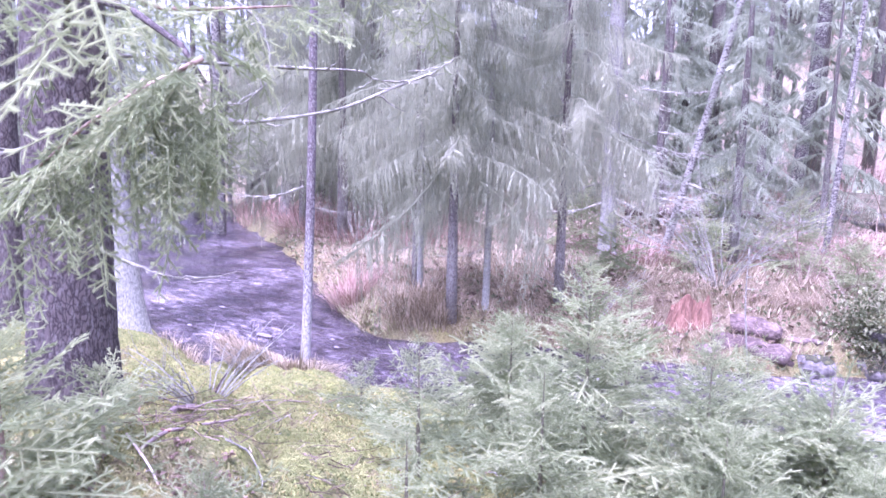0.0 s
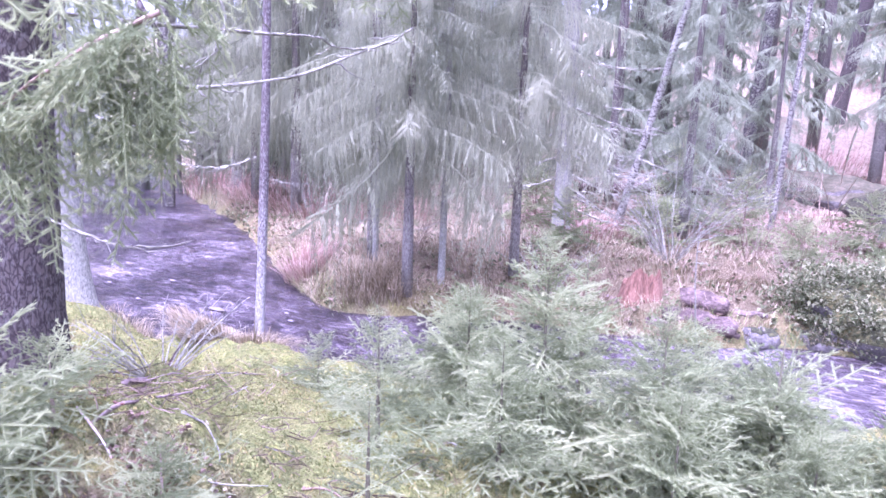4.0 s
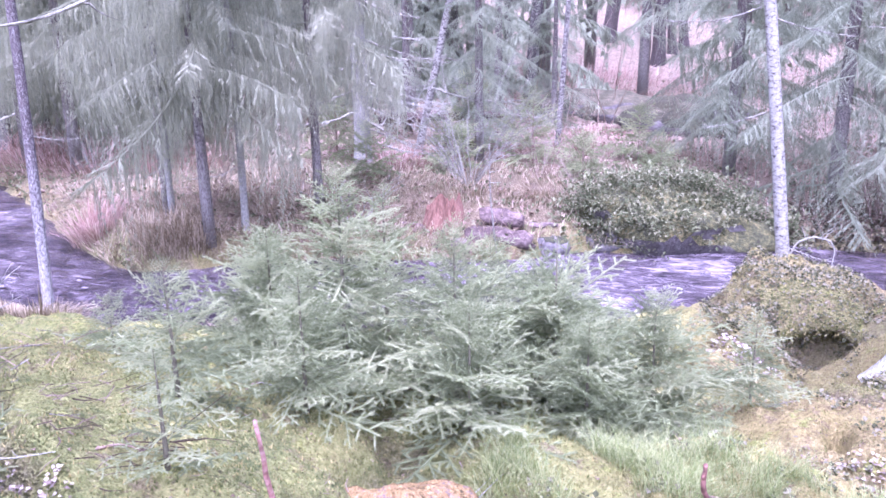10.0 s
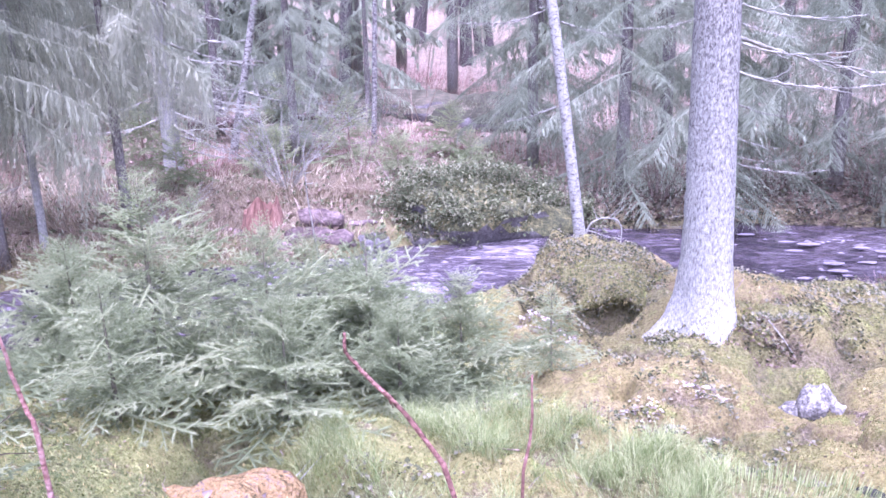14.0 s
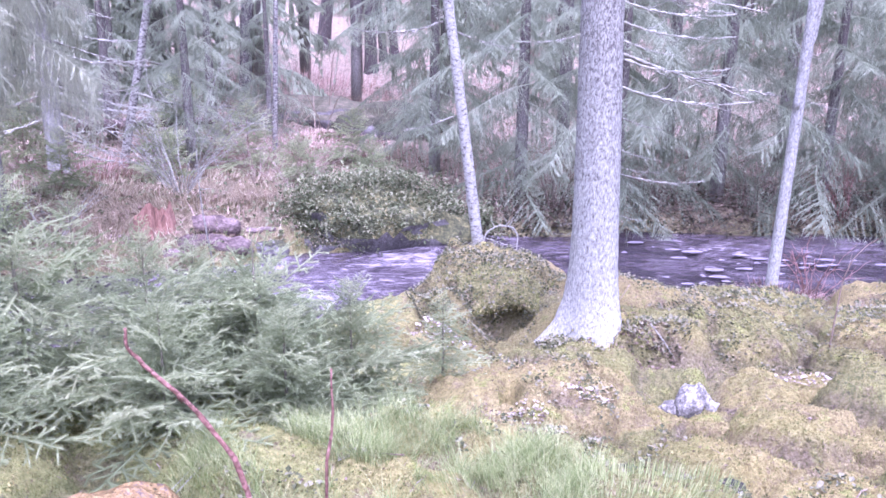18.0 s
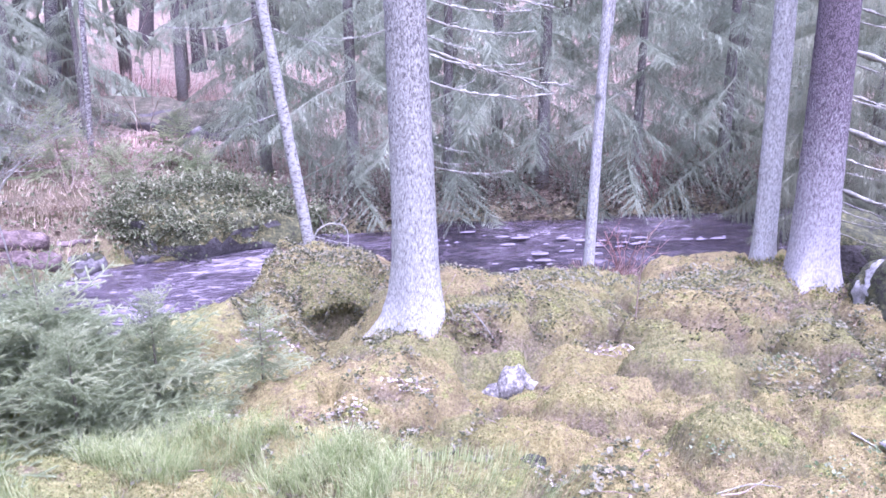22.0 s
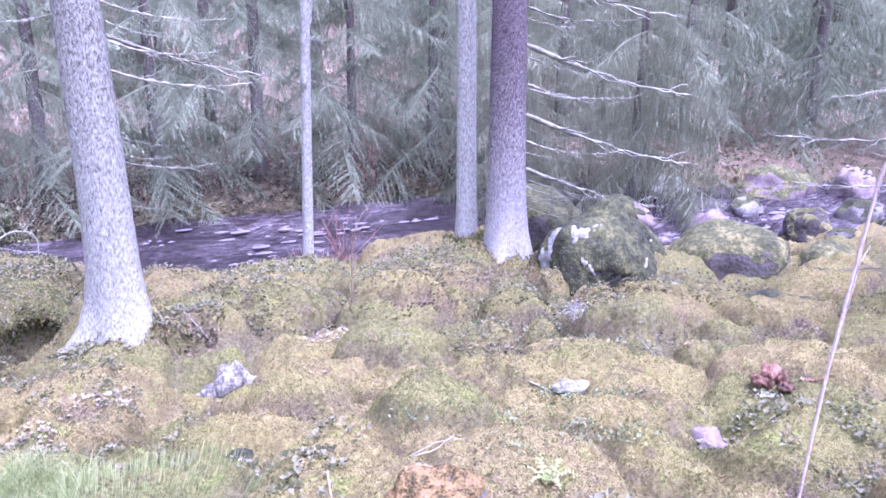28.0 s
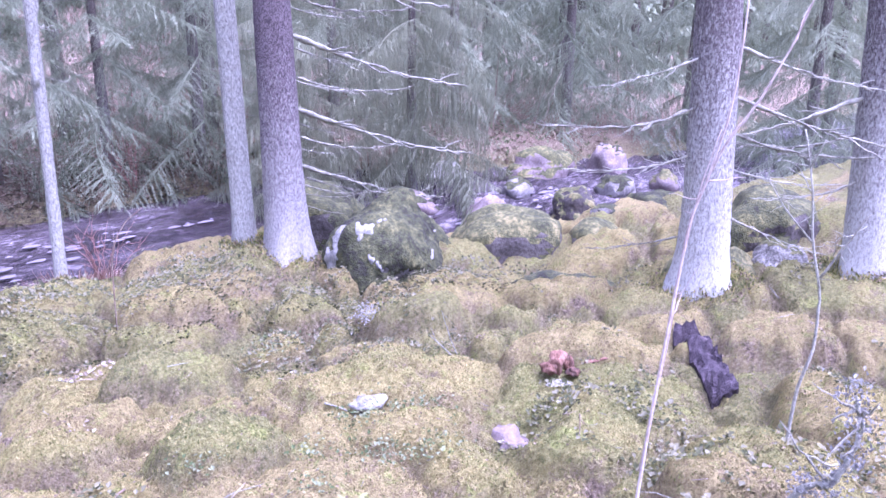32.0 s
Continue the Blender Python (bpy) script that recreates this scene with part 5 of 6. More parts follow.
k = fbm(x * 4, y * 4, 44, 2) > -0.2
x, y = x[k], y[k]
tagged(blades("grass", on_ground(x, y), 0.14, 0.0011, 4, M["grass"], 0.9, 0.4), "fresh green grass patch", "grass", kind="stuff")
x, y = in_ellipse(3000, 0.5, 2.6, 0.8, 0.45, 5)
tagged(blades("grass", on_ground(x, y), 0.07, 0.0012, 5, M["grass"]), "short thin grass in moss", "grass", kind="stuff")
for i, (cx, cy, rx, ry, h, n, mt, lab) in enumerate([
        (-6.3, 4.45, 0.7, 0.35, 0.28, 2600, "grass_dry", "dry grass hummock at the water"), (-9.0, 7.9, 0.4, 0.25, 0.5, 500, "bracken", "rusty dry grass tuft on the far bank"),
        (-7.4, 7.6, 0.55, 0.35, 0.35, 1800, "grass_dry", "overhanging dry grass tussock"), (-13, 12.1, 3.2, 1.3, 0.45, 1300, "bracken", "rusty reeds along the bend"),
        (-17.5, 13.6, 3.0, 1.2, 0.6, 1400, "bracken", "rusty reeds along the bend"), (3.7, 8.05, 0.55, 0.18, 0.28, 420, "bracken", "rusty grass at the foot of the slender trunk"),
        (-3.2, 15.4, 2.2, 1.3, 0.18, 1300, "bracken", "rusty bracken patch on the far slope"), (-6.6, 12.6, 1.2, 0.7, 0.28, 700, "bracken", "rusty bracken among trunks"),
        (-4.5, 11.7, 2.4, 1.2, 0.16, 1800, "grass_dry", "dry grass on the far bank"), (-6.5, 10.3, 2.5, 1.4, 0.18, 2200, "grass_dry", "dry grass on the far bank"), (-9.5, 9.6, 2.0, 1.0, 0.22, 1300, "grass_dry", "dry grass on the far bank"),
        (-2.5, 11.8, 1.3, 0.9, 0.15, 900, "grass_dry", "dry grass above the stump"), (-5.0, 22, 3.5, 2.5, 0.5, 2500, "bracken", "rusty bracken high on the slope")]):
    x, y = in_ellipse(n, cx, cy, rx, ry, 60 + i)
    k = dry_land(x, y, -0.1)
    tagged(blades("dry_grass" if mt == "grass_dry" else "bracken", on_ground(x[k], y[k]), h, 0.004 if cy < 10 else 0.006, 60 + i, M[mt], 0.9), lab, "grass" if mt == "grass_dry" else "bracken", kind="stuff")
for i, (x0, x1, n, h, key, lab) in enumerate([(-10.5, -1.2, 5200, 0.2, "grass_dry", "dry grass overhanging the far water's edge"), (-10.5, -1.2, 2600, 0.13, "grass", "green grass along the far water's edge"), (-9.5, -3.0, 2200, 0.16, "grass_dry", "dry grass along the near water's edge")]):
    q = rnd(340 + i)
    x = q.uniform(x0, x1, n)
    x = x[vnoise(x * 2.2, 0 * x + i, 341) > -0.35]
    y = np.interp(x, FAR_X, FAR_Y) + 0.02 + 0.7 * q.rand(len(x)) ** 2 if i < 2 else np.interp(x, NEAR_X, NEAR_Y) - 0.02 - 0.4 * q.rand(len(x)) ** 2
    tagged(blades("dry_grass" if key == "grass_dry" else "grass", on_ground(x, y), h, 0.0035, 342 + i, M[key], 1.1, 0.5), lab, "grass", kind="stuff")
# leafy shrub on the bank boulder
q = rnd(77)
bank = next(o for o in bpy.data.objects if o.get("label") == "leaf-grown bank boulder over the water")
spots = [bank.matrix_basis @ v.co for o in bank.children for v in o.data.vertices if v.co.z > -0.15]
pts = []
for i in range(620):
    c = np.array(spots[q.randint(len(spots))])
    if c[0] > -1.1 and c[1] < 10.75 and q.rand() < 0.85:
        continue
    c = c + np.array((q.uniform(-0.35, 0.35), q.uniform(-0.12, 0.3), 0.22 * q.rand() ** 1.5))
    pts.append(c + q.randn(30, 3) * (0.1, 0.1, 0.06))
tagged(leaf_cards("leathery_shrub", np.concatenate(pts), 0.06, 78, M["leaf_olive"], 1.2, 0.3), "leathery evergreen leaves over the bank", "shrub", kind="stuff")

# ---- undergrowth of the far bank and woods ----


def far_points(n, seed, depth=16.0):
    q = rnd(seed)
    x = q.uniform(-16, 14, n)
    y = np.interp(x, FAR_X, FAR_Y) + 0.1 + depth * q.rand(n) ** 1.4
    return x, y


x, y = far_points(20000, 1)
k = vnoise(x * 0.6, y * 0.6, 51) > -0.3
tagged(leaf_cards("undergrowth", on_ground(x[k], y[k], 0.03), 0.07, 51, M["leaf_olive"], 1.2, 0.35), "low green undergrowth on the far bank", "undergrowth", kind="stuff")
x, y = far_points(6000, 2)
k = vnoise(x * 0.5 + 3, y * 0.5, 52) > 0.15
tagged(blades("bracken", on_ground(x[k], y[k]), 0.2, 0.005, 52, M["bracken"], 1.1, 0.4), "scattered rusty bracken on the far bank", "bracken", kind="stuff")
x, y = far_points(9000, 3)
k = vnoise(x * 0.5 + 9, y * 0.5, 53) > -0.1
tagged(blades("dry_grass", on_ground(x[k], y[k]), 0.2, 0.004, 53, M["grass_dry"], 1.0, 0.4), "scattered dry grass on the far bank", "grass", kind="stuff")
x, y = far_points(5000, 4, 10)
tagged(leaf_cards("leaf_litter", on_ground(x, y, 0.01), 0.09, 54, M["leaf_pale"], 0.5), "pale fallen leaves on the far bank", "litter", kind="stuff")
# dead twigs crowding the far water's edge, and leaves coloured as shade below the spruces
q = rnd(350)
x = q.uniform(0.2, 9.5, 4200)
y = np.interp(x, FAR_X, FAR_Y) - 0.05 + 1.3 * q.rand(4200) ** 1.5
lift = np.stack([0 * x, 0 * x, 0.3 * q.rand(4200) ** 2], 1)
tagged(twig_litter("brushwood", on_ground(x[:1500], y[:1500], 0.02) + lift[:1500], 0.5, 0.005, 351, M["twig_dark"]), "dark dead twigs along the far water's edge", "twigs", kind="stuff")
tagged(leaf_cards("undergrowth", on_ground(x[1500:], y[1500:], 0.02) + 0.5 * lift[1500:], 0.08, 352, M["ledge_moss"], 1.2, 0.35), "undergrowth coloured shade-dark along the far water's edge", "undergrowth", kind="stuff")
# thin bare twigs standing in the woods
q = rnd(55)
az, d = np.radians(q.uniform(-75, 70, 1500)), 15 + 26 * q.rand(1500)
x, y = d * np.sin(az), d * np.cos(az)
k = y > np.interp(x, FAR_X, FAR_Y) + 1.0
tagged(blades("bare_saplings", on_ground(x[k], y[k]), 1.8, 0.009, 55, M["twig_brown"], 0.5, 0.25), "thin bare saplings crowding the far woods", "saplings", kind="stuff")


def shrub(name, place, height, radius, stems, material, label, seed, r=0.006, twigs=5, category="shrub"):
    """A bare bush: arching stems from one foot, each with forking twigs."""
    q = rnd(seed)
    e = base(name, place, label, category)
    for i in range(stems):
        a = q.uniform(0, 6.28)
        end = np.array((radius * math.cos(a) * (0.4 + 0.6 * q.rand()), radius * math.sin(a) * (0.4 + 0.6 * q.rand()), height * (0.6 + 0.5 * q.rand())))
        main = bezier((0.05 * math.cos(a), 0.05 * math.sin(a), -0.05), end, -0.12 * height, 8, seed + i, 0.05 * height)
        out = [tube(main, [r * (1 - 0.09 * k) for k in range(9)], 4, 0.2, i)]
        for k in range(twigs):
            p = main[3 + int(q.rand() * 5)]
            w = q.randn(3) * 0.25 * height + (end / (np.linalg.norm(end) + 1e-6)) * 0.2 * height
            out.append(tube(bezier(p, p + w, 0, 4, k, 0.05 * height), [r * 0.5, r * 0.42, r * 0.34, r * 0.26, r * 0.15], 3, 0, k))
        part("stem", mesh("stem", *join(out)), material, e)
    return e


for i, (x, y, h, w, n, mt, lab) in enumerate([
        (-4.6, 11.6, 1.6, 1.9, 30, "twig_pale", "bare arching bush with pale twigs on the far bank"), (-3.6, 12.4, 1.2, 1.2, 12, "twig_brown", "bare brown bush above the stump"), (-2.6, 11.2, 0.8, 0.9, 12, "twig_brown", "low bare bush beside the stump"),
        (-5.6, 9.4, 0.9, 1.0, 12, "twig_pale", "tangled lichened bush at the far bank"), (-7.6, 8.6, 0.9, 0.9, 10, "twig_brown", "thin bare bush under drooping boughs"), (3.9, 8.0, 0.55, 0.5, 10, "twig_red", "low rusty bush at the water's edge"),
        (6.0, 11.6, 0.9, 0.7, 10, "twig_red", "dry reddish bush at the far water's edge"), (6.6, 13.0, 3.0, 1.6, 12, "twig_brown", "tall bare bush among dark spruces"),
        (-3.9, 2.2, 0.26, 0.7, 22, "twig_pale", "pale tangle of dry twigs under the dark trunk"), (-12.5, 11.2, 1.4, 1.5, 14, "twig_pale", "bare waterside bush at the bend"), (9.0, 3.5, 1.1, 0.8, 10, "twig_pale", "bare pale bush by the boulders"),
        (1.4, 11.5, 0.9, 0.9, 12, "twig_dark", "dead brown bush under dark spruces"), (2.9, 11.7, 0.8, 0.9, 12, "twig_dark", "dead brown bush under dark spruces"), (4.6, 11.7, 0.9, 1.0, 12, "twig_dark", "dead brown bush under dark spruces"), (7.3, 11.3, 0.9, 0.9, 12, "twig_dark", "dead brown bush under dark spruces")]):
    shrub("bare_shrub", (x, y, gz(x, y)), h, w, n, M[mt], lab, 400 + 20 * i, 0.007 if y > 6 else 0.005)

for i, (x, y, h, w) in enumerate([(-5.2, 12.4, 1.1, 0.9), (-4.0, 13.4, 1.4, 1.0), (-2.9, 12.6, 0.8, 0.8), (-6.3, 11.2, 1.0, 0.8), (-5.6, 14.6, 1.8, 1.1), (-2.2, 14.2, 1.0, 0.9), (-1.6, 12.4, 0.9, 0.7), (-7.8, 12.8, 1.4, 1.0)]):
    spruce((x, y), h, w, 46, "young", M["twig_brown"], "young spruce among bare bushes on the far bank", 0.03, 600 + i, name="young_spruce", category=YL, group="far young spruces")

# fallen dead spruce on the far slope
e = base("fallen_tree", (-8.0, 15.2, gz(-8.0, 15.2) + 0.3), "fallen dead spruce with bleached bristling branches", "dead tree")
part("trunk", mesh("trunk", *tube([(0, 0, 0), (1.5, -0.5, 0.15), (3.2, -0.9, 0.25)], [0.14, 0.11, 0.06], 9, 0.15)), M["log_wood"], e)
q = rnd(61)
for i in range(34):
    t = q.rand()
    part("dead_branch", DEAD[i % 4], M["twig_pale"], e, m=pose(3.0 * t, -0.9 * t, 0.15 + 0.1 * t, q.uniform(0, 360), q.uniform(-80, 10), q.uniform(-180, 180)) @ Matrix.Scale(0.8 + 0.9 * q.rand(), 4))

# ---- rotten stump and driftwood ----
q = rnd(62)
n, rows = 40, 9
groove = q.rand(n)
verts, faces = [], []
for i in range(rows):
    t = i / (rows - 1)
    for j in range(n):
        w = 2 * math.pi * j / n
        rr = (0.36 - 0.12 * t + 0.12 * math.exp(-5 * t)) * (1 + 0.1 * math.cos(4 * w + 1) + 0.13 * (groove[j] - 0.5) + 0.05 * (q.rand() - 0.5))
        top = 0.42 + 0.1 * math.sin(w + 2.2) + 0.05 * math.sin(3 * w) + 0.08 * (groove[(j * 7) % n] - 0.5)
        verts.append((rr * math.cos(w), rr * math.sin(w), -0.1 + t * (top + 0.1)))
for j in range(n):
    verts.append((0.16 * math.cos(2 * math.pi * j / n), 0.16 * math.sin(2 * math.pi * j / n), 0.36))
for i in range(rows):
    for j in range(n):
        j2 = (j + 1) % n
        faces.append((i * n + j, i * n + j2, (i + 1) * n + j2, (i + 1) * n + j))
faces.append(tuple(rows * n + j for j in range(n)))
e = base("tree_stump", (-4.3, 9.75, 0.12), "broken red rotten stump with pale roots", "stump")
e.scale = (1, 1, 1.15)
part("stump_wood", mesh("stump_wood", verts, faces, False), M["stump_wood"], e)
for i, (x0, y0, x1, y1, z1) in enumerate([(-0.25, -0.1, -0.85, -0.25, 0.0), (0.25, -0.1, 0.75, -0.35, -0.1), (0, -0.25, 0.2, -0.8, -0.15)]):
    part("root", mesh("root", *tube(bezier((x0, y0, 0.04), (x1, y1, z1), -0.06, 6, i, 0.05), [0.08, 0.085, 0.08, 0.07, 0.06, 0.045, 0.02], 9, 0.2, i)), M["log_wood"], e, "pale grey root")
for i, (p0, p1, r) in enumerate([((-3.7, 9.62, 0.42), (-3.12, 9.75, 0.4), 0.16), ((-3.8, 9.42, 0.18), (-2.95, 9.5, 0.18), 0.16), ((-3.7, 9.35, 0.16), (-2.9, 9.55, 0.1), 0.07), ((-3.5, 9.8, 0.25), (-2.7, 10.0, 0.3), 0.06), ((-4.0, 9.25, 0.12), (-3.4, 9.4, 0.05), 0.08)]):
    o = base("log", p0, "weathered grey driftwood log at the water's edge", "log", "driftwood logs")
    part("log_wood", mesh("log_wood", *tube([np.array(v) - np.array(p0) for v in bezier(p0, p1, -0.03, 7, 70 + i, 0.05)], [r, r * 1.05, r, r * 0.95, r, r * 0.9, r * 0.85, r * 0.6], 11, 0.14, i)), M["log_wood"], o)


# ---- limbs, stems and twigs near the path ----
def stem(name, curves, radius, material, label, category, twigs=0, seed=0, parent=None, lichen=0.3, twigmat=None):
    """A thin stem from fitted curves, each tapering; the first point of the first curve is its foot."""
    q = rnd(seed)
    foot = np.array(curves[0][0], float)
    e = parent or base(name, foot, label, category)
    off = np.array(e.location)
    for i, c in enumerate(curves):
        c = np.array(c, float)
        t = np.linspace(0, 1, len(c))
        u = np.linspace(0, 1, 4 * len(c))
        pts = np.stack([np.interp(u, t, c[:, k]) for k in range(3)], 1)
        pts[1:-1] = 0.25 * pts[:-2] + 0.5 * pts[1:-1] + 0.25 * pts[2:] + (q.rand(len(pts) - 2, 3) - 0.5) * radius * 0.4
        r = radius * (0.75 ** i)
        part("limb" if parent else "stem", mesh("stem", *tube(pts - off, [r * (1 - 0.6 * k) for k in u], 7, lichen, seed)), material, e)
        for j in range(twigs):
            p = pts[int((0.3 + 0.65 * q.rand()) * (len(pts) - 1))] - off
            l = radius * (6 + 16 * q.rand())
            w = q.randn(3)
            w = w / np.linalg.norm(w) * l + np.array((0, 0, 0.3 * l))
            part("twig", mesh("twig", *tube(bezier(p, p + w, 0, 5, j, 0.1 * l), [r * 0.45, r * 0.4, r * 0.33, r * 0.27, r * 0.2, r * 0.1], 4, lichen, j)), twigmat or material, e)
    return e


LEFT = next(o for o in bpy.data.objects if o.get("label") == "thick dark spruce trunk behind drooping boughs")
stem("limb", [[(-3.74, 1.6, 2.8), (-3.75, 2.11, 2.85), (-3.77, 2.44, 2.84), (-3.65, 2.92, 2.92), (-3.47, 3.25, 3.08), (-3.35, 3.36, 3.14), (-3.26, 3.43, 3.22)],
              [(-3.74, 1.6, 3.11), (-3.71, 2.34, 3.12), (-3.65, 2.76, 3.13), (-3.56, 3.01, 3.14), (-3.55, 3.1, 3.09), (-3.46, 3.26, 3.09), (-3.35, 3.36, 3.14)],
              [(-3.6, 1.75, 3.5), (-3.31, 2.05, 3.35), (-3.25, 2.13, 3.26), (-3.23, 2.16, 3.12), (-3.24, 2.14, 3.0), (-3.3, 2.06, 2.91), (-3.34, 2.0, 2.92)]],
     0.013, M["twig_pale"], "", "", 9, 81, LEFT, 0.8)
# drooping bough of the dark spruce, sunlit by needle colour, reaching towards the path
off = np.array(LEFT.location)
axis = np.array([(-3.7, 1.5, 3.2), (-2.88, 1.16, 3.2), (-2.36, 1.09, 3.1), (-2.0, 1.02, 2.98), (-1.94, 1.04, 2.9)])
part("limb", mesh("limb", *tube(axis - off, [0.016, 0.012, 0.009, 0.007, 0.004], 7, 0.2)), M["bark_dark"], LEFT)
q = rnd(82)
ridge = np.array([(-1.93, 1.03, 2.95), (-1.99, 0.92, 2.88), (-2.04, 0.82, 2.8), (-2.1, 0.72, 2.69)])
part("limb", mesh("limb", *tube(ridge - off, [0.006, 0.005, 0.004, 0.002], 6, 0.2)), M["twig_brown"], LEFT)
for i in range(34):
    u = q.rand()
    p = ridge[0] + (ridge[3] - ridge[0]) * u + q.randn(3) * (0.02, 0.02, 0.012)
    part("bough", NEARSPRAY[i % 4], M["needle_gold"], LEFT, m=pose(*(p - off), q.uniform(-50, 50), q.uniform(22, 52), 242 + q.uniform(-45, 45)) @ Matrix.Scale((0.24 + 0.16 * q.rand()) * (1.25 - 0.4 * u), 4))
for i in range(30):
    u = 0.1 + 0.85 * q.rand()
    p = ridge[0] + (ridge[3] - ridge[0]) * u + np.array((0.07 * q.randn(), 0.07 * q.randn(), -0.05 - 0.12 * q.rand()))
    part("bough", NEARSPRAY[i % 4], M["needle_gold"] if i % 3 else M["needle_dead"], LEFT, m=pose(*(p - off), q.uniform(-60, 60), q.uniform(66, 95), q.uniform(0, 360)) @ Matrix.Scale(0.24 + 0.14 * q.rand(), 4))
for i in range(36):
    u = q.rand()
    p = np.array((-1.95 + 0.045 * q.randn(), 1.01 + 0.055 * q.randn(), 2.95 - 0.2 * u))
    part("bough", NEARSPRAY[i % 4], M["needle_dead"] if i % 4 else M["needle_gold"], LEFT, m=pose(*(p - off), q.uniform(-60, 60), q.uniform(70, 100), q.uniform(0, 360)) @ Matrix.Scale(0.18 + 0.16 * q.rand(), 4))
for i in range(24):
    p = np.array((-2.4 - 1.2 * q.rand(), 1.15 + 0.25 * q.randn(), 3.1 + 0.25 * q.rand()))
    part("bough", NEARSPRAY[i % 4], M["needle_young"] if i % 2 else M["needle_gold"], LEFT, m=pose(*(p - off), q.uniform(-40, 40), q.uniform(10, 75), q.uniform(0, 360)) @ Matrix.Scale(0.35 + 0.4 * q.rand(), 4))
for i, (x, y, h, w, n) in enumerate([(-2.75, 0.85, 0.65, 0.45, 60), (-3.0, 1.25, 0.35, 0.4, 45), (-2.35, 0.55, 0.9, 0.4, 60), (-2.35, 1.25, 0.3, 0.35, 40)]):
    spruce((x, y), h, w, n, "young", M["twig_brown"], "pale young spruce at the dark trunk's foot", 0.04, 90 + i, name="young_spruce", category=YL, group="young spruces")
for k in range(8):
    a, z = (radians(q.uniform(10, 95)), q.uniform(3.35, 4.2)) if k < 5 else (radians(q.uniform(190, 260)), q.uniform(3.2, 4.0))
    l = q.uniform(0.9, 1.7)
    p0, p1 = np.array((0, 0, z - off[2])), np.array((l * math.cos(a), l * math.sin(a), z - off[2] - 0.12 * l))
    part("limb", mesh("limb", *tube(bezier(p0, p1, 0.05, 6, k, 0.03), [0.013, 0.011, 0.01, 0.008, 0.007, 0.005, 0.003], 6, 0.3)), M["twig_brown"], LEFT)
    for i in range(9):
        p = p0 + (p1 - p0) * (0.2 + 0.8 * (i + q.rand()) / 9)
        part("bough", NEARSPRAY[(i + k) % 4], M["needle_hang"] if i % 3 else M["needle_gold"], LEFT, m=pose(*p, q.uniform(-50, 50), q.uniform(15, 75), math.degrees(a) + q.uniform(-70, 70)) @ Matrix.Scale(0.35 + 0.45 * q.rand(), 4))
RT, PT = M["twig_red"], M["twig_pale"]
stem("red_stem", [[(-0.16, 0.62, 1.35), (-0.22, 0.6, 1.9), (-0.28, 0.58, 2.37), (-0.32, 0.58, 2.43), (-0.35, 0.57, 2.47), (-0.37, 0.56, 2.5), (-0.37, 0.56, 2.52)]], 0.0034, RT, "reddish bare shoot with broken tip", "shoot", 2, 83)
stem("red_stem", [[(-0.57, 0.48, 1.4), (-0.59, 0.47, 2.0), (-0.6, 0.46, 2.42), (-0.6, 0.46, 2.47), (-0.61, 0.46, 2.5), (-0.61, 0.45, 2.56)]], 0.0032, RT, "reddish thin bare shoot beside the path", "shoot", 0, 84)
stem("red_stem", [[(-0.23, 0.68, 1.35), (-0.22, 0.66, 2.32), (-0.21, 0.66, 2.38), (-0.21, 0.66, 2.44)]], 0.0025, RT, "short thin reddish shoot beside the path", "shoot", 0, 85)
stem("bare_sapling", [[(1.62, 0.56, 1.2), (1.66, 0.55, 2.04), (1.67, 0.54, 2.25), (1.68, 0.53, 2.42), (1.68, 0.52, 2.54), (1.69, 0.5, 2.62), (1.69, 0.48, 2.72), (1.7, 0.48, 2.82), (1.69, 0.48, 3.2)],
                      [(1.69, 0.5, 2.62), (1.69, 0.48, 2.67), (1.7, 0.45, 2.72), (1.72, 0.42, 2.8), (1.74, 0.38, 2.95)], [(1.66, 0.55, 2.1), (1.69, 0.54, 2.3), (1.69, 0.53, 2.46), (1.7, 0.52, 2.58), (1.71, 0.5, 2.68)]], 0.0032, M["twig_rosy"], "bare forked pinkish-brown sapling close to the path", "sapling", 3, 86)
stem("bare_sapling", [[(3.92, 0.89, 0.75), (3.92, 0.89, 1.27), (3.93, 0.85, 1.48), (3.93, 0.86, 1.74), (3.91, 0.92, 1.96), (3.9, 0.95, 2.2), (3.89, 1.01, 2.43)], [(3.92, 0.87, 1.81), (3.94, 0.79, 1.98), (3.95, 0.73, 2.11)], [(3.91, 0.92, 1.96), (3.88, 1.04, 2.09), (3.85, 1.14, 2.25)]], 0.0085, PT, "pale lichened bare sapling with thin forks", "sapling", 8, 87)
stem("lichen_branch", [[(3.24, 0.72, 1.05), (3.26, 0.65, 1.22), (3.27, 0.56, 1.26), (3.28, 0.52, 1.38), (3.29, 0.5, 1.51), (3.28, 0.54, 1.62)]], 0.014, PT, "stubby branch crusted with white lichen", "branch", 9, 88, None, 1.2)
stem("birch_root", [[(0.15, 8.75, 0.4), (0.24, 8.69, 0.66), (0.39, 8.69, 0.73), (0.55, 8.67, 0.71), (0.61, 8.67, 0.6), (0.59, 8.67, 0.4)]], 0.012, PT, "arching bleached root beside the birch", "root", 6, 89)
stem("bare_sapling", [[(-3.17, 8.85, -0.1), (-3.2, 8.7, 0.5), (-3.25, 8.69, 1.02), (-3.25, 8.69, 1.6)]], 0.013, PT, "thin pale sapling standing before the stump", "sapling", 5, 90)
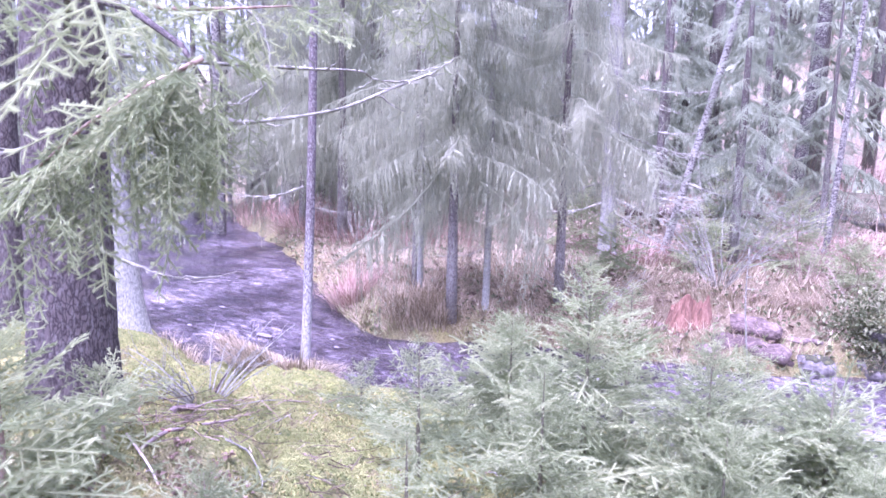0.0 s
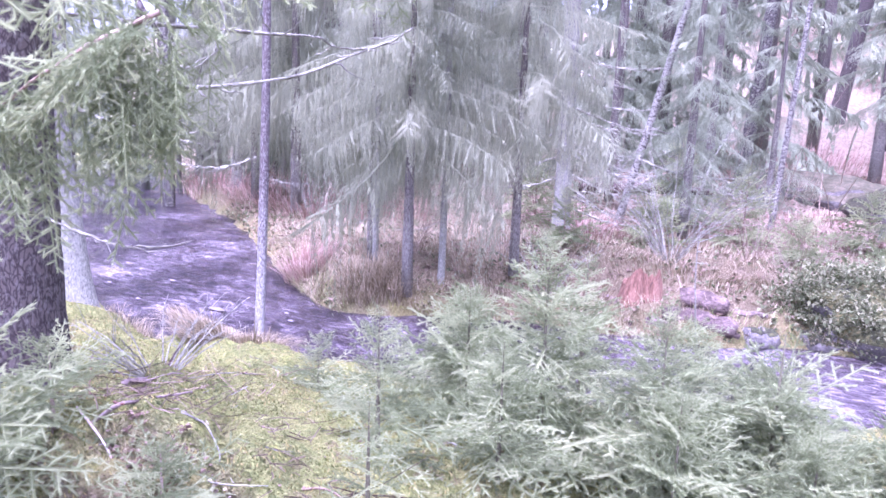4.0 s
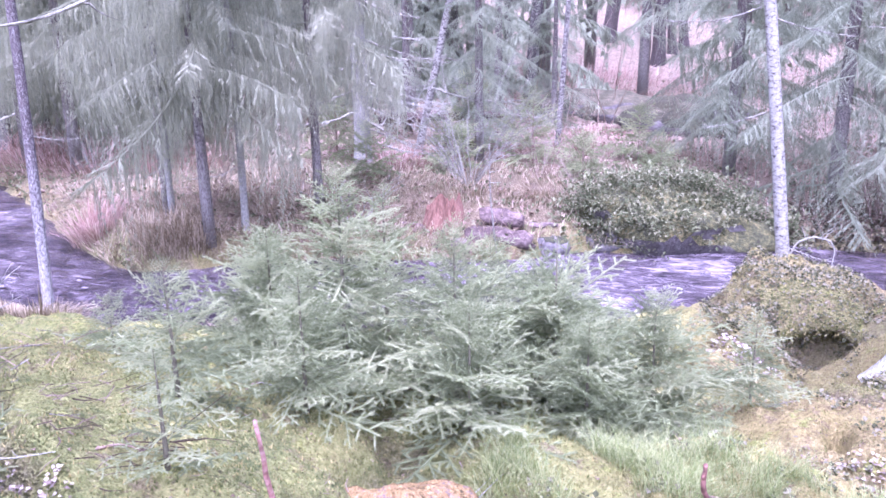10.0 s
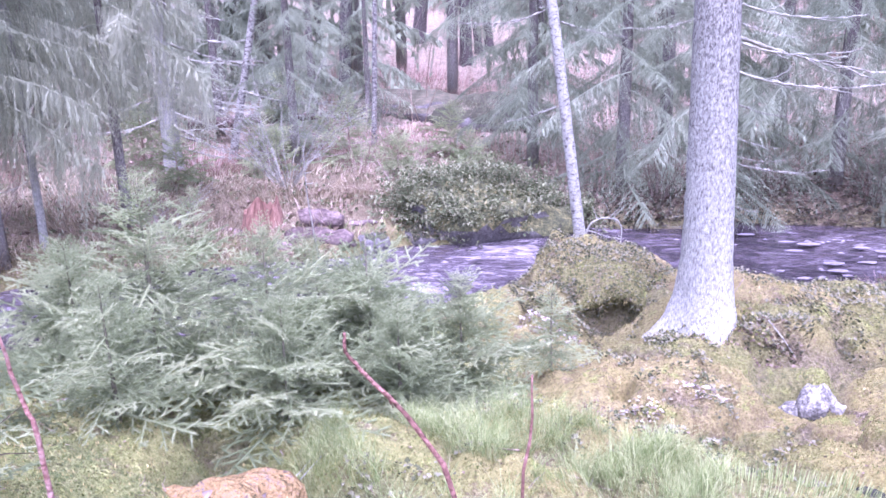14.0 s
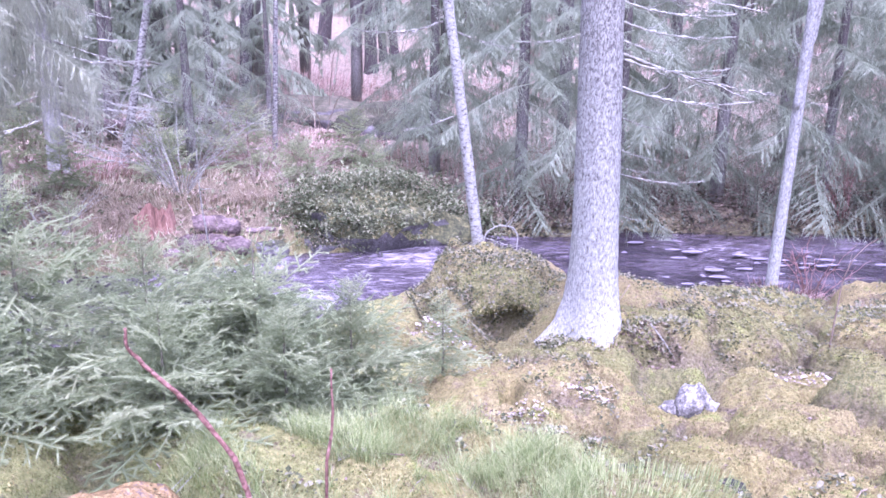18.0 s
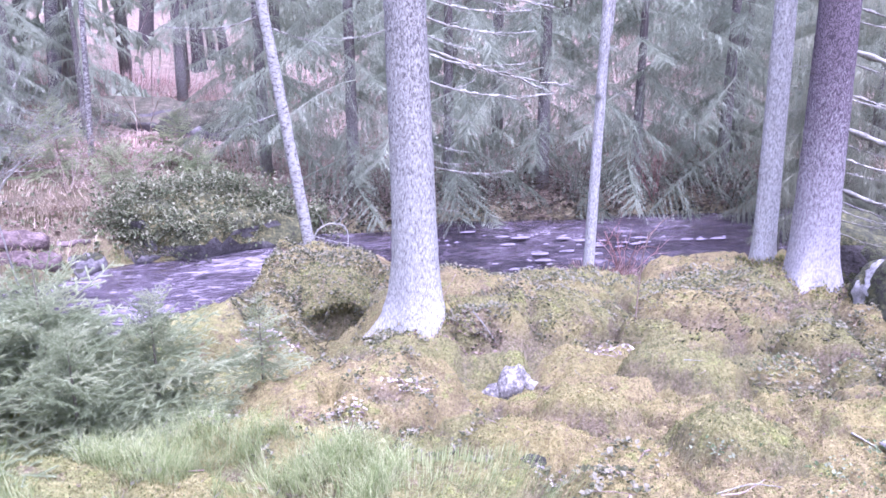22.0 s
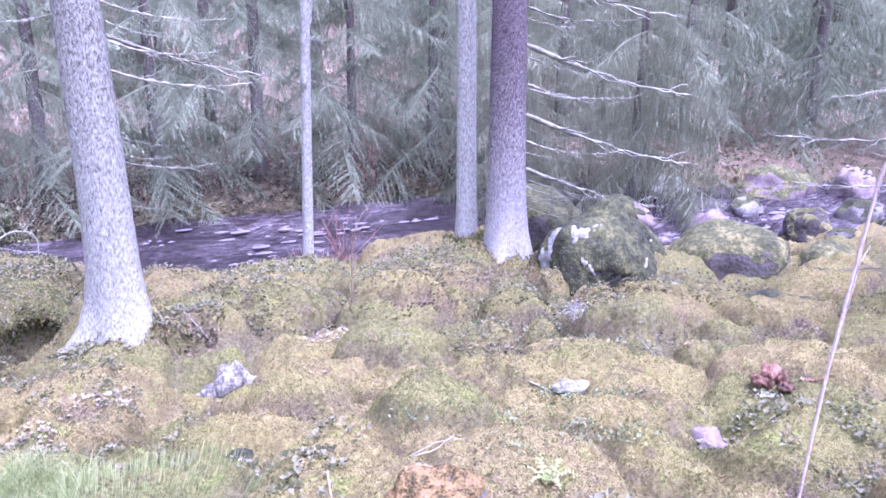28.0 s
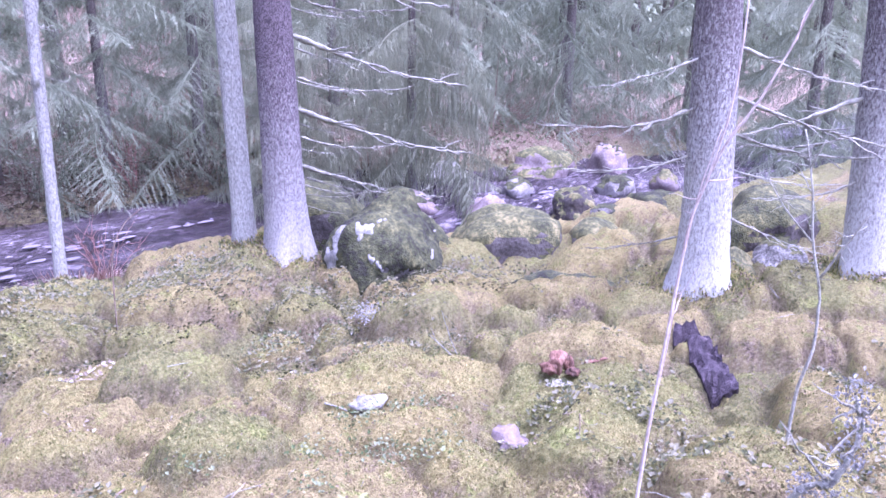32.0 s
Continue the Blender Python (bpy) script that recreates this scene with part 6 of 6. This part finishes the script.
stem("stick", [[(-3.43, 1.56, gz(-3.43, 1.56) + 0.03), (-3.69, 1.92, gz(-3.69, 1.92) + 0.04), (-3.86, 2.4, gz(-3.86, 2.4) + 0.05)]], 0.022, M["log_wood"], "fallen dark stick on mossy ground", "stick", 4, 91)
stem("stick", [[(-3.34, 1.51, gz(-3.34, 1.51) + 0.03), (-3.14, 1.47, gz(-3.14, 1.47) + 0.03), (-2.83, 1.41, gz(-2.83, 1.41) + 0.02)]], 0.009, M["twig_red"], "thin pinkish fallen stick on moss", "stick", 1, 92)
q = rnd(93)
for i in range(80):
    az, d = radians(q.uniform(-60, 80)), q.uniform(2.0, 7.5)
    x, y, a, l = d * math.sin(az), d * math.cos(az), q.uniform(0, 6.28), q.uniform(0.12, 0.45)
    if not dry_land(np.array([x]), np.array([y]), 0.6)[0]:
        continue
    x1, y1 = x + l * math.cos(a), y + l * math.sin(a)
    stem("stick", [[(x, y, gz(x, y) + 0.012), ((x + x1) / 2, (y + y1) / 2, gz((x + x1) / 2, (y + y1) / 2) + 0.02), (x1, y1, gz(x1, y1) + 0.015)]], q.uniform(0.002, 0.006), PT if i % 2 == 0 else M["twig_brown"], "small dry stick lying on the moss", "stick", 0, 94 + i)

# sticks and a gnarled root on the brown litter below the dark trunk
for line, r, key, lab, cat in (([(-2.86, 1.13), (-2.84, 1.38), (-2.95, 1.62), (-3.07, 1.84)], 0.01, "log_wood", "dark rotting stick lying on the moss", "stick"), ([(-2.93, 1.3), (-2.72, 1.27), (-2.55, 1.25)], 0.005, "twig_rosy", "pinkish barkless stick on the moss", "stick"),
                               ([(-2.72, 1.56), (-2.66, 1.62), (-2.6, 1.63), (-2.56, 1.6)], 0.0045, "twig_pale", "small bleached gnarled root on the moss", "root"), ([(-2.45, 1.36), (-2.4, 1.5), (-2.28, 1.58)], 0.004, "twig_pale", "thin bleached stick on the moss", "stick")):
    stem(cat if cat == "stick" else "bleached_root", [[(x, y, gz(x, y) + 0.02 + 0.012 * (i % 2)) for i, (x, y) in enumerate(line)]], r, M[key], lab, cat, 2, 520 + len(lab))
for i, (cx, cy, rx, ry, n, size) in enumerate([(-2.6, 1.4, 0.2, 0.13, 170, 0.022), (-2.36, 1.47, 0.06, 0.05, 40, 0.02), (-2.2, 1.5, 0.07, 0.05, 40, 0.02), (-0.25, 6.3, 0.3, 0.22, 260, 0.032), (1.45, 5.65, 0.28, 0.2, 220, 0.03), (0.74, 4.4, 0.16, 0.12, 90, 0.024), (0.35, 4.1, 0.12, 0.1, 60, 0.026),
                                               (1.22, 2.95, 0.12, 0.1, 60, 0.018), (0.1, 4.15, 0.08, 0.07, 30, 0.024), (1.9, 4.1, 0.2, 0.12, 80, 0.022), (2.6, 5.2, 0.3, 0.16, 130, 0.026), (3.6, 3.9, 0.25, 0.14, 90, 0.022), (4.4, 3.2, 0.2, 0.12, 70, 0.02)]):
    x, y = in_ellipse(n, cx, cy, rx, ry, 540 + i)
    tagged(leaf_cards("leaf_litter", on_ground(x, y, 0.008), size, 560 + i, M["leaf_white"] if i % 4 else M["leaf_pale"], 0.7), "bleached fallen leaves gathered in the moss", "litter", kind="stuff")

# fallen bark and red rotten wood
p0, p1 = np.array((5.92, 2.22, gz(5.92, 2.22))), np.array((5.02, 1.58, gz(5.02, 1.58)))
q = rnd(95)
d = (p1 - p0) / np.linalg.norm(p1 - p0)
sd = np.cross(d, (0, 0, 1.0))
verts, faces = [], []
rag = 0.85 + 0.3 * np.cumsum(q.rand(2, 27) - 0.5, axis=1)[:, 3:].clip(-0.5, 0.5)
for layer in (0, -0.05):
    for i in range(24):
        for j in range(9):
            t, u = i / 23, j / 8 - 0.5
            w = u * 0.27 * rag[0 if j < 4 else 1][i] * (1 - 0.35 * t**5)
            at = p0 + (p1 - p0) * t + sd * w + d * 0.02 * (q.rand() - 0.5) * (i in (0, 23))
            lie = gz(at[0], at[1]) + 0.035 + 0.02 * math.cos(u * 3) + 0.03 * (q.rand() - 0.5)
            verts.append((at[0] - p0[0], at[1] - p0[1], lie + layer - p0[2]))
for layer in (0, 216):
    for i in range(23):
        for j in range(8):
            f = (layer + i * 9 + j, layer + i * 9 + j + 1, layer + (i + 1) * 9 + j + 1, layer + (i + 1) * 9 + j)
            faces.append(f if layer == 0 else f[::-1])
rim = [j for j in range(9)] + [i * 9 + 8 for i in range(1, 24)] + [23 * 9 + j for j in range(7, -1, -1)] + [i * 9 for i in range(22, 0, -1)]
faces += [(a, b, b + 216, a + 216) for a, b in zip(rim, rim[1:] + rim[:1])]
e = base("bark_slab", p0, "dark fallen slab of spruce bark on moss", "bark")
part("bark", mesh("bark", verts, faces, False), M["bark_black"], e)
e = base("rotten_wood", (4.36, 2.42, gz(4.36, 2.42)), "crumbled red rotten wood in moss", "rotten wood")
for i, (x, y, z, sx, sy, sz) in enumerate([(0, 0, 0.06, 0.075, 0.055, 0.09), (0.07, -0.04, 0.04, 0.05, 0.04, 0.06), (-0.08, 0.03, 0.04, 0.07, 0.05, 0.05), (0.03, -0.1, 0.02, 0.05, 0.04, 0.035), (0.3, -0.12, 0.02, 0.12, 0.06, 0.03)]):
    part("wood_piece", rock_mesh((0.8 * sx, 0.8 * sy, 0.75 * sz), 120 + i, 0.55, 3), M["stump_wood"], e, m=pose(x, y, z, 0, 0, 40 * i))

# foam flakes on the pool
q = rnd(96)
verts, faces = [], []
for cx, cy, rx, ry, n in ((2.9, 10.3, 1.2, 0.4, 16), (4.6, 9.6, 1.5, 0.5, 26), (2.6, 8.9, 0.7, 0.3, 8), (9.6, 6.4, 1.2, 0.7, 40), (-9.0, 6.0, 2.5, 0.8, 14)):
    for i in range(n):
        x, y, r = cx + rx * q.randn() * 0.6, cy + ry * q.randn() * 0.6, 0.015 + 0.06 * q.rand() ** 2
        o = len(verts)
        z = float(water_level(x)) + 0.035
        for j in range(9):
            w = 2 * math.pi * j / 9
            rr = r * (0.7 + 0.6 * q.rand())
            verts.append((x + 1.9 * rr * math.cos(w), y + 0.8 * rr * math.sin(w), z))
        verts.append((x, y, z + 0.018))
        faces += [(o + j, o + (j + 1) % 9, o + 9) for j in range(9)]
M["foam"] = mat("river_foam", [(0.1, 0.092, 0.094), (0.16, 0.147, 0.15), (0.22, 0.205, 0.21)], 30, 0.8, 0.4, 80)
tagged(part("foam", mesh("foam", verts, faces), M["foam"]), "pale foam flakes drifting on dark water", "foam", kind="stuff")
# leaves over the birch mound and the near bank
for i, (cx, cy, rx, ry, n) in enumerate([(0.15, 7.9, 0.95, 0.9, 3600), (-0.1, 6.9, 0.5, 0.5, 1100), (4.6, 6.2, 1.0, 0.9, 700), (1.55, 5.75, 0.28, 0.2, 420), (0.75, 5.75, 0.2, 0.16, 200), (5.6, 6.1, 0.4, 0.3, 350), (3.2, 6.3, 1.4, 1.0, 2600), (2.3, 7.7, 1.1, 0.8, 1500), (4.9, 5.2, 1.0, 0.5, 1300), (3.8, 4.5, 0.7, 0.3, 600), (6.2, 4.6, 1.0, 0.5, 900), (3.4, 3.75, 0.5, 0.2, 350), (3.6, 2.05, 0.35, 0.16, 130)]):
    x, y = in_ellipse(n, cx, cy, rx, ry, 97 + i)
    k = dry_land(x, y, 0.0)
    tagged(leaf_cards("low_shrub_leaves", on_ground(x[k], y[k], 0.02), 0.03, 97 + i, M["berry_leaf"], 1.1), "small leathery leaves of low berry shrubs", "shrub", kind="stuff")

for i, (cx, cy, r0) in enumerate([(1.08, 6.05, 0.27), (5.13, 6.34, 0.27), (6.76, 2.48, 0.27), (7.69, 1.41, 0.25), (5.0, 6.95, 0.16), (3.38, 7.9, 0.09)]):
    q = rnd(380 + i)
    a, r = q.uniform(0, 6.28, 900), r0 * (0.9 + 0.9 * q.rand(900) ** 1.5)
    pts = on_ground(cx + r * np.cos(a), cy + r * np.sin(a), 0.01) + np.stack([0 * a, 0 * a, 0.09 * np.exp(-(r / r0 - 0.9) * 5) * q.rand(900)], 1)
    tagged(leaf_cards("leaf_litter", pts[:260], 0.024, 381 + i, M["leaf_pale"], 0.9), "brown litter gathered at the trunk's foot", "litter", kind="stuff")
    tagged(shoots("moss", pts[260:], 0.03, 0.007, 387 + i, M["moss"]), "moss tufts climbing the trunk's foot", "moss", kind="stuff")

# overhanging lip of the mound above its hollow
lip = base("moss_overhang", (0.4, 7.1, 0.0), "overhanging moss lip above a dark hollow", "moss bank")
verts, faces = [], []
for i in range(33):
    x = -0.52 + 1.04 * i / 32
    edge = 0.2 - 0.75 * x * x + 0.03 * math.sin(9 * x + 1)
    back = gz(0.4 + x, 7.66) + 0.015
    for y, z in ((0.34, edge + 0.04), (0.16, edge + 0.02), (0.03, edge), (-0.03, edge + 0.06), (0.0, edge + 0.13), (0.1, edge + 0.21), (0.24, 0.5 * (edge + 0.26 + back)), (0.4, 0.2 * edge + 0.06 + 0.8 * back), (0.56, back)):
        n = noise.noise(Vector((x * 7, y * 7, z * 7)))
        verts.append((x + 0.02 * n, y + 0.05 * n + 0.12 * x * x, z + 0.03 * n))
for i in range(32):
    for j in range(8):
        faces.append((i * 9 + j, i * 9 + j + 1, (i + 1) * 9 + j + 1, (i + 1) * 9 + j))
part("moss_cover", mesh("moss_cover", verts, faces), M["ground"], lip)
surf = [v.co + lip.location for o in lip.children for v in o.data.vertices if v.co.y < 0.5 and v.co.z > 0.1]
q = rnd(140)
pts = np.array([surf[i] for i in q.randint(0, len(surf), 6000)]) + q.randn(6000, 3) * 0.035
tagged(leaf_cards("low_shrub_leaves", pts[:1300], 0.028, 141, M["berry_leaf"], 1.1), "leathery leaves trailing over the moss lip", "shrub", kind="stuff")
tagged(shoots("moss", pts[4600:], 0.02, 0.005, 142, M["moss"]), "tufted moss on the overhanging lip", "moss", kind="stuff")

stem("bare_sapling", [[(2.99, 5.77, gz(2.99, 5.77) - 0.05), (3.01, 5.76, 0.99), (3.06, 5.74, 1.18), (3.14, 5.7, 1.31), (3.25, 5.64, 1.41)]], 0.006, M["twig_brown"], "thin curved bare shoot on the mossy bank", "sapling", 1, 161)
stem("stick", [[(1.85, 4.09, gz(1.85, 4.09) + 0.02), (1.92, 4.06, gz(1.92, 4.06) + 0.03), (2.03, 4.03, gz(2.03, 4.03) + 0.04), (2.12, 4.01, gz(2.12, 4.01) + 0.03)]], 0.008, PT, "lichened stick lying on the moss", "stick", 3, 162)
stem("dry_twigs", [[(4.3, 3.18, gz(4.3, 3.18) - 0.02), (4.22, 3.27, gz(4.3, 3.18) + 0.11), (4.15, 3.35, gz(4.3, 3.18) + 0.21)], [(4.3, 3.18, gz(4.3, 3.18) - 0.02), (4.25, 3.24, gz(4.3, 3.18) + 0.17), (4.21, 3.28, gz(4.3, 3.18) + 0.35), (4.2, 3.29, gz(4.3, 3.18) + 0.4)]], 0.006, PT, "two dry pale twigs standing in the moss", "twigs", 1, 163)
q = rnd(164)
c = np.array((4.36, 4.26, gz(4.36, 4.26) + 0.05))
tagged(leaf_cards("lichen_tuft", c + q.randn(240, 3) * (0.07, 0.05, 0.04), 0.02, 165, M["lichen"], 1.5, 0.25), "tuft of white reindeer lichen on moss", "lichen", kind="stuff")
M["sprig"] = mat("pale_green_sprigs", [(0.1, 0.135, 0.052), (0.17, 0.212, 0.095), (0.25, 0.285, 0.155)], 3, 0.8, 0, island=0.9, thin=0.3, spec=0.06)
for i, (x, y, n, r) in enumerate([(2.93, 2.71, 120, 0.09), (2.92, 2.41, 140, 0.11), (2.02, 2.82, 60, 0.06), (3.25, 2.62, 160, 0.12), (2.75, 2.45, 90, 0.1), (3.0, 2.2, 60, 0.07), (2.5, 2.6, 50, 0.06), (3.7, 4.6, 160, 0.14), (4.0, 3.9, 120, 0.12), (2.3, 2.3, 50, 0.06)]):
    c = np.array((x, y, gz(x, y) + 0.035))
    tagged(leaf_cards("leafy_sprigs", c + rnd(360 + i).randn(n, 3) * (r, r * 0.8, 0.018), 0.02, 370 + i, M["sprig"], 1.0, 0.4), "pale green leafy sprigs rising from the moss", "sprigs", kind="stuff")
q = rnd(166)
c = np.array([(3.26, 0.65, 1.22), (3.27, 0.56, 1.26), (3.28, 0.52, 1.38), (3.29, 0.5, 1.51), (3.28, 0.54, 1.62)])
tagged(leaf_cards("lichen_tuft", c[q.randint(0, 5, 520)] + q.randn(520, 3) * 0.035, 0.02, 167, M["lichen"], 1.5, 0.25), "shaggy white lichen on a stubby branch", "lichen", kind="stuff")
e = base("fern", (2.28, 2.04, gz(2.28, 2.04)), "small fresh green fern in moss", "fern")
for i in range(6):
    a = i * 1.05 + 0.3
    spine = np.array([(0.13 * t * math.cos(a), 0.13 * t * math.sin(a), 0.07 * math.sin(2.2 * t)) for t in np.linspace(0, 1, 9)])
    verts, faces = [], []
    for k in range(1, 9):
        side = np.array((-math.sin(a), math.cos(a), 0.15)) * 0.035 * (1.05 - k / 9)
        step = (spine[k] - spine[k - 1]) * 0.45
        for sg in (1, -1):
            o = len(verts)
            verts += [spine[k] - step, spine[k] + side * sg * 0.5 - step * 0.6 + (0, 0, 0.004), spine[k] + side * sg, spine[k] + side * sg * 0.5 + step * 0.7, spine[k] + step]
            faces.append((o, o + 1, o + 2, o + 3, o + 4))
    part("frond", mesh("frond", verts, faces, False), M["grass"], e)
stem("fork", [[(3.395, 7.895, 2.2), (3.43, 7.9, 2.6), (3.5, 7.9, 3.1), (3.62, 7.9, 4.2), (3.75, 7.9, 6.0)]], 0.045, M["bark_white"], "", "", 2, 160, next(o for o in bpy.data.objects if o.get("label") == "slender pale trunk forking above by the river"))
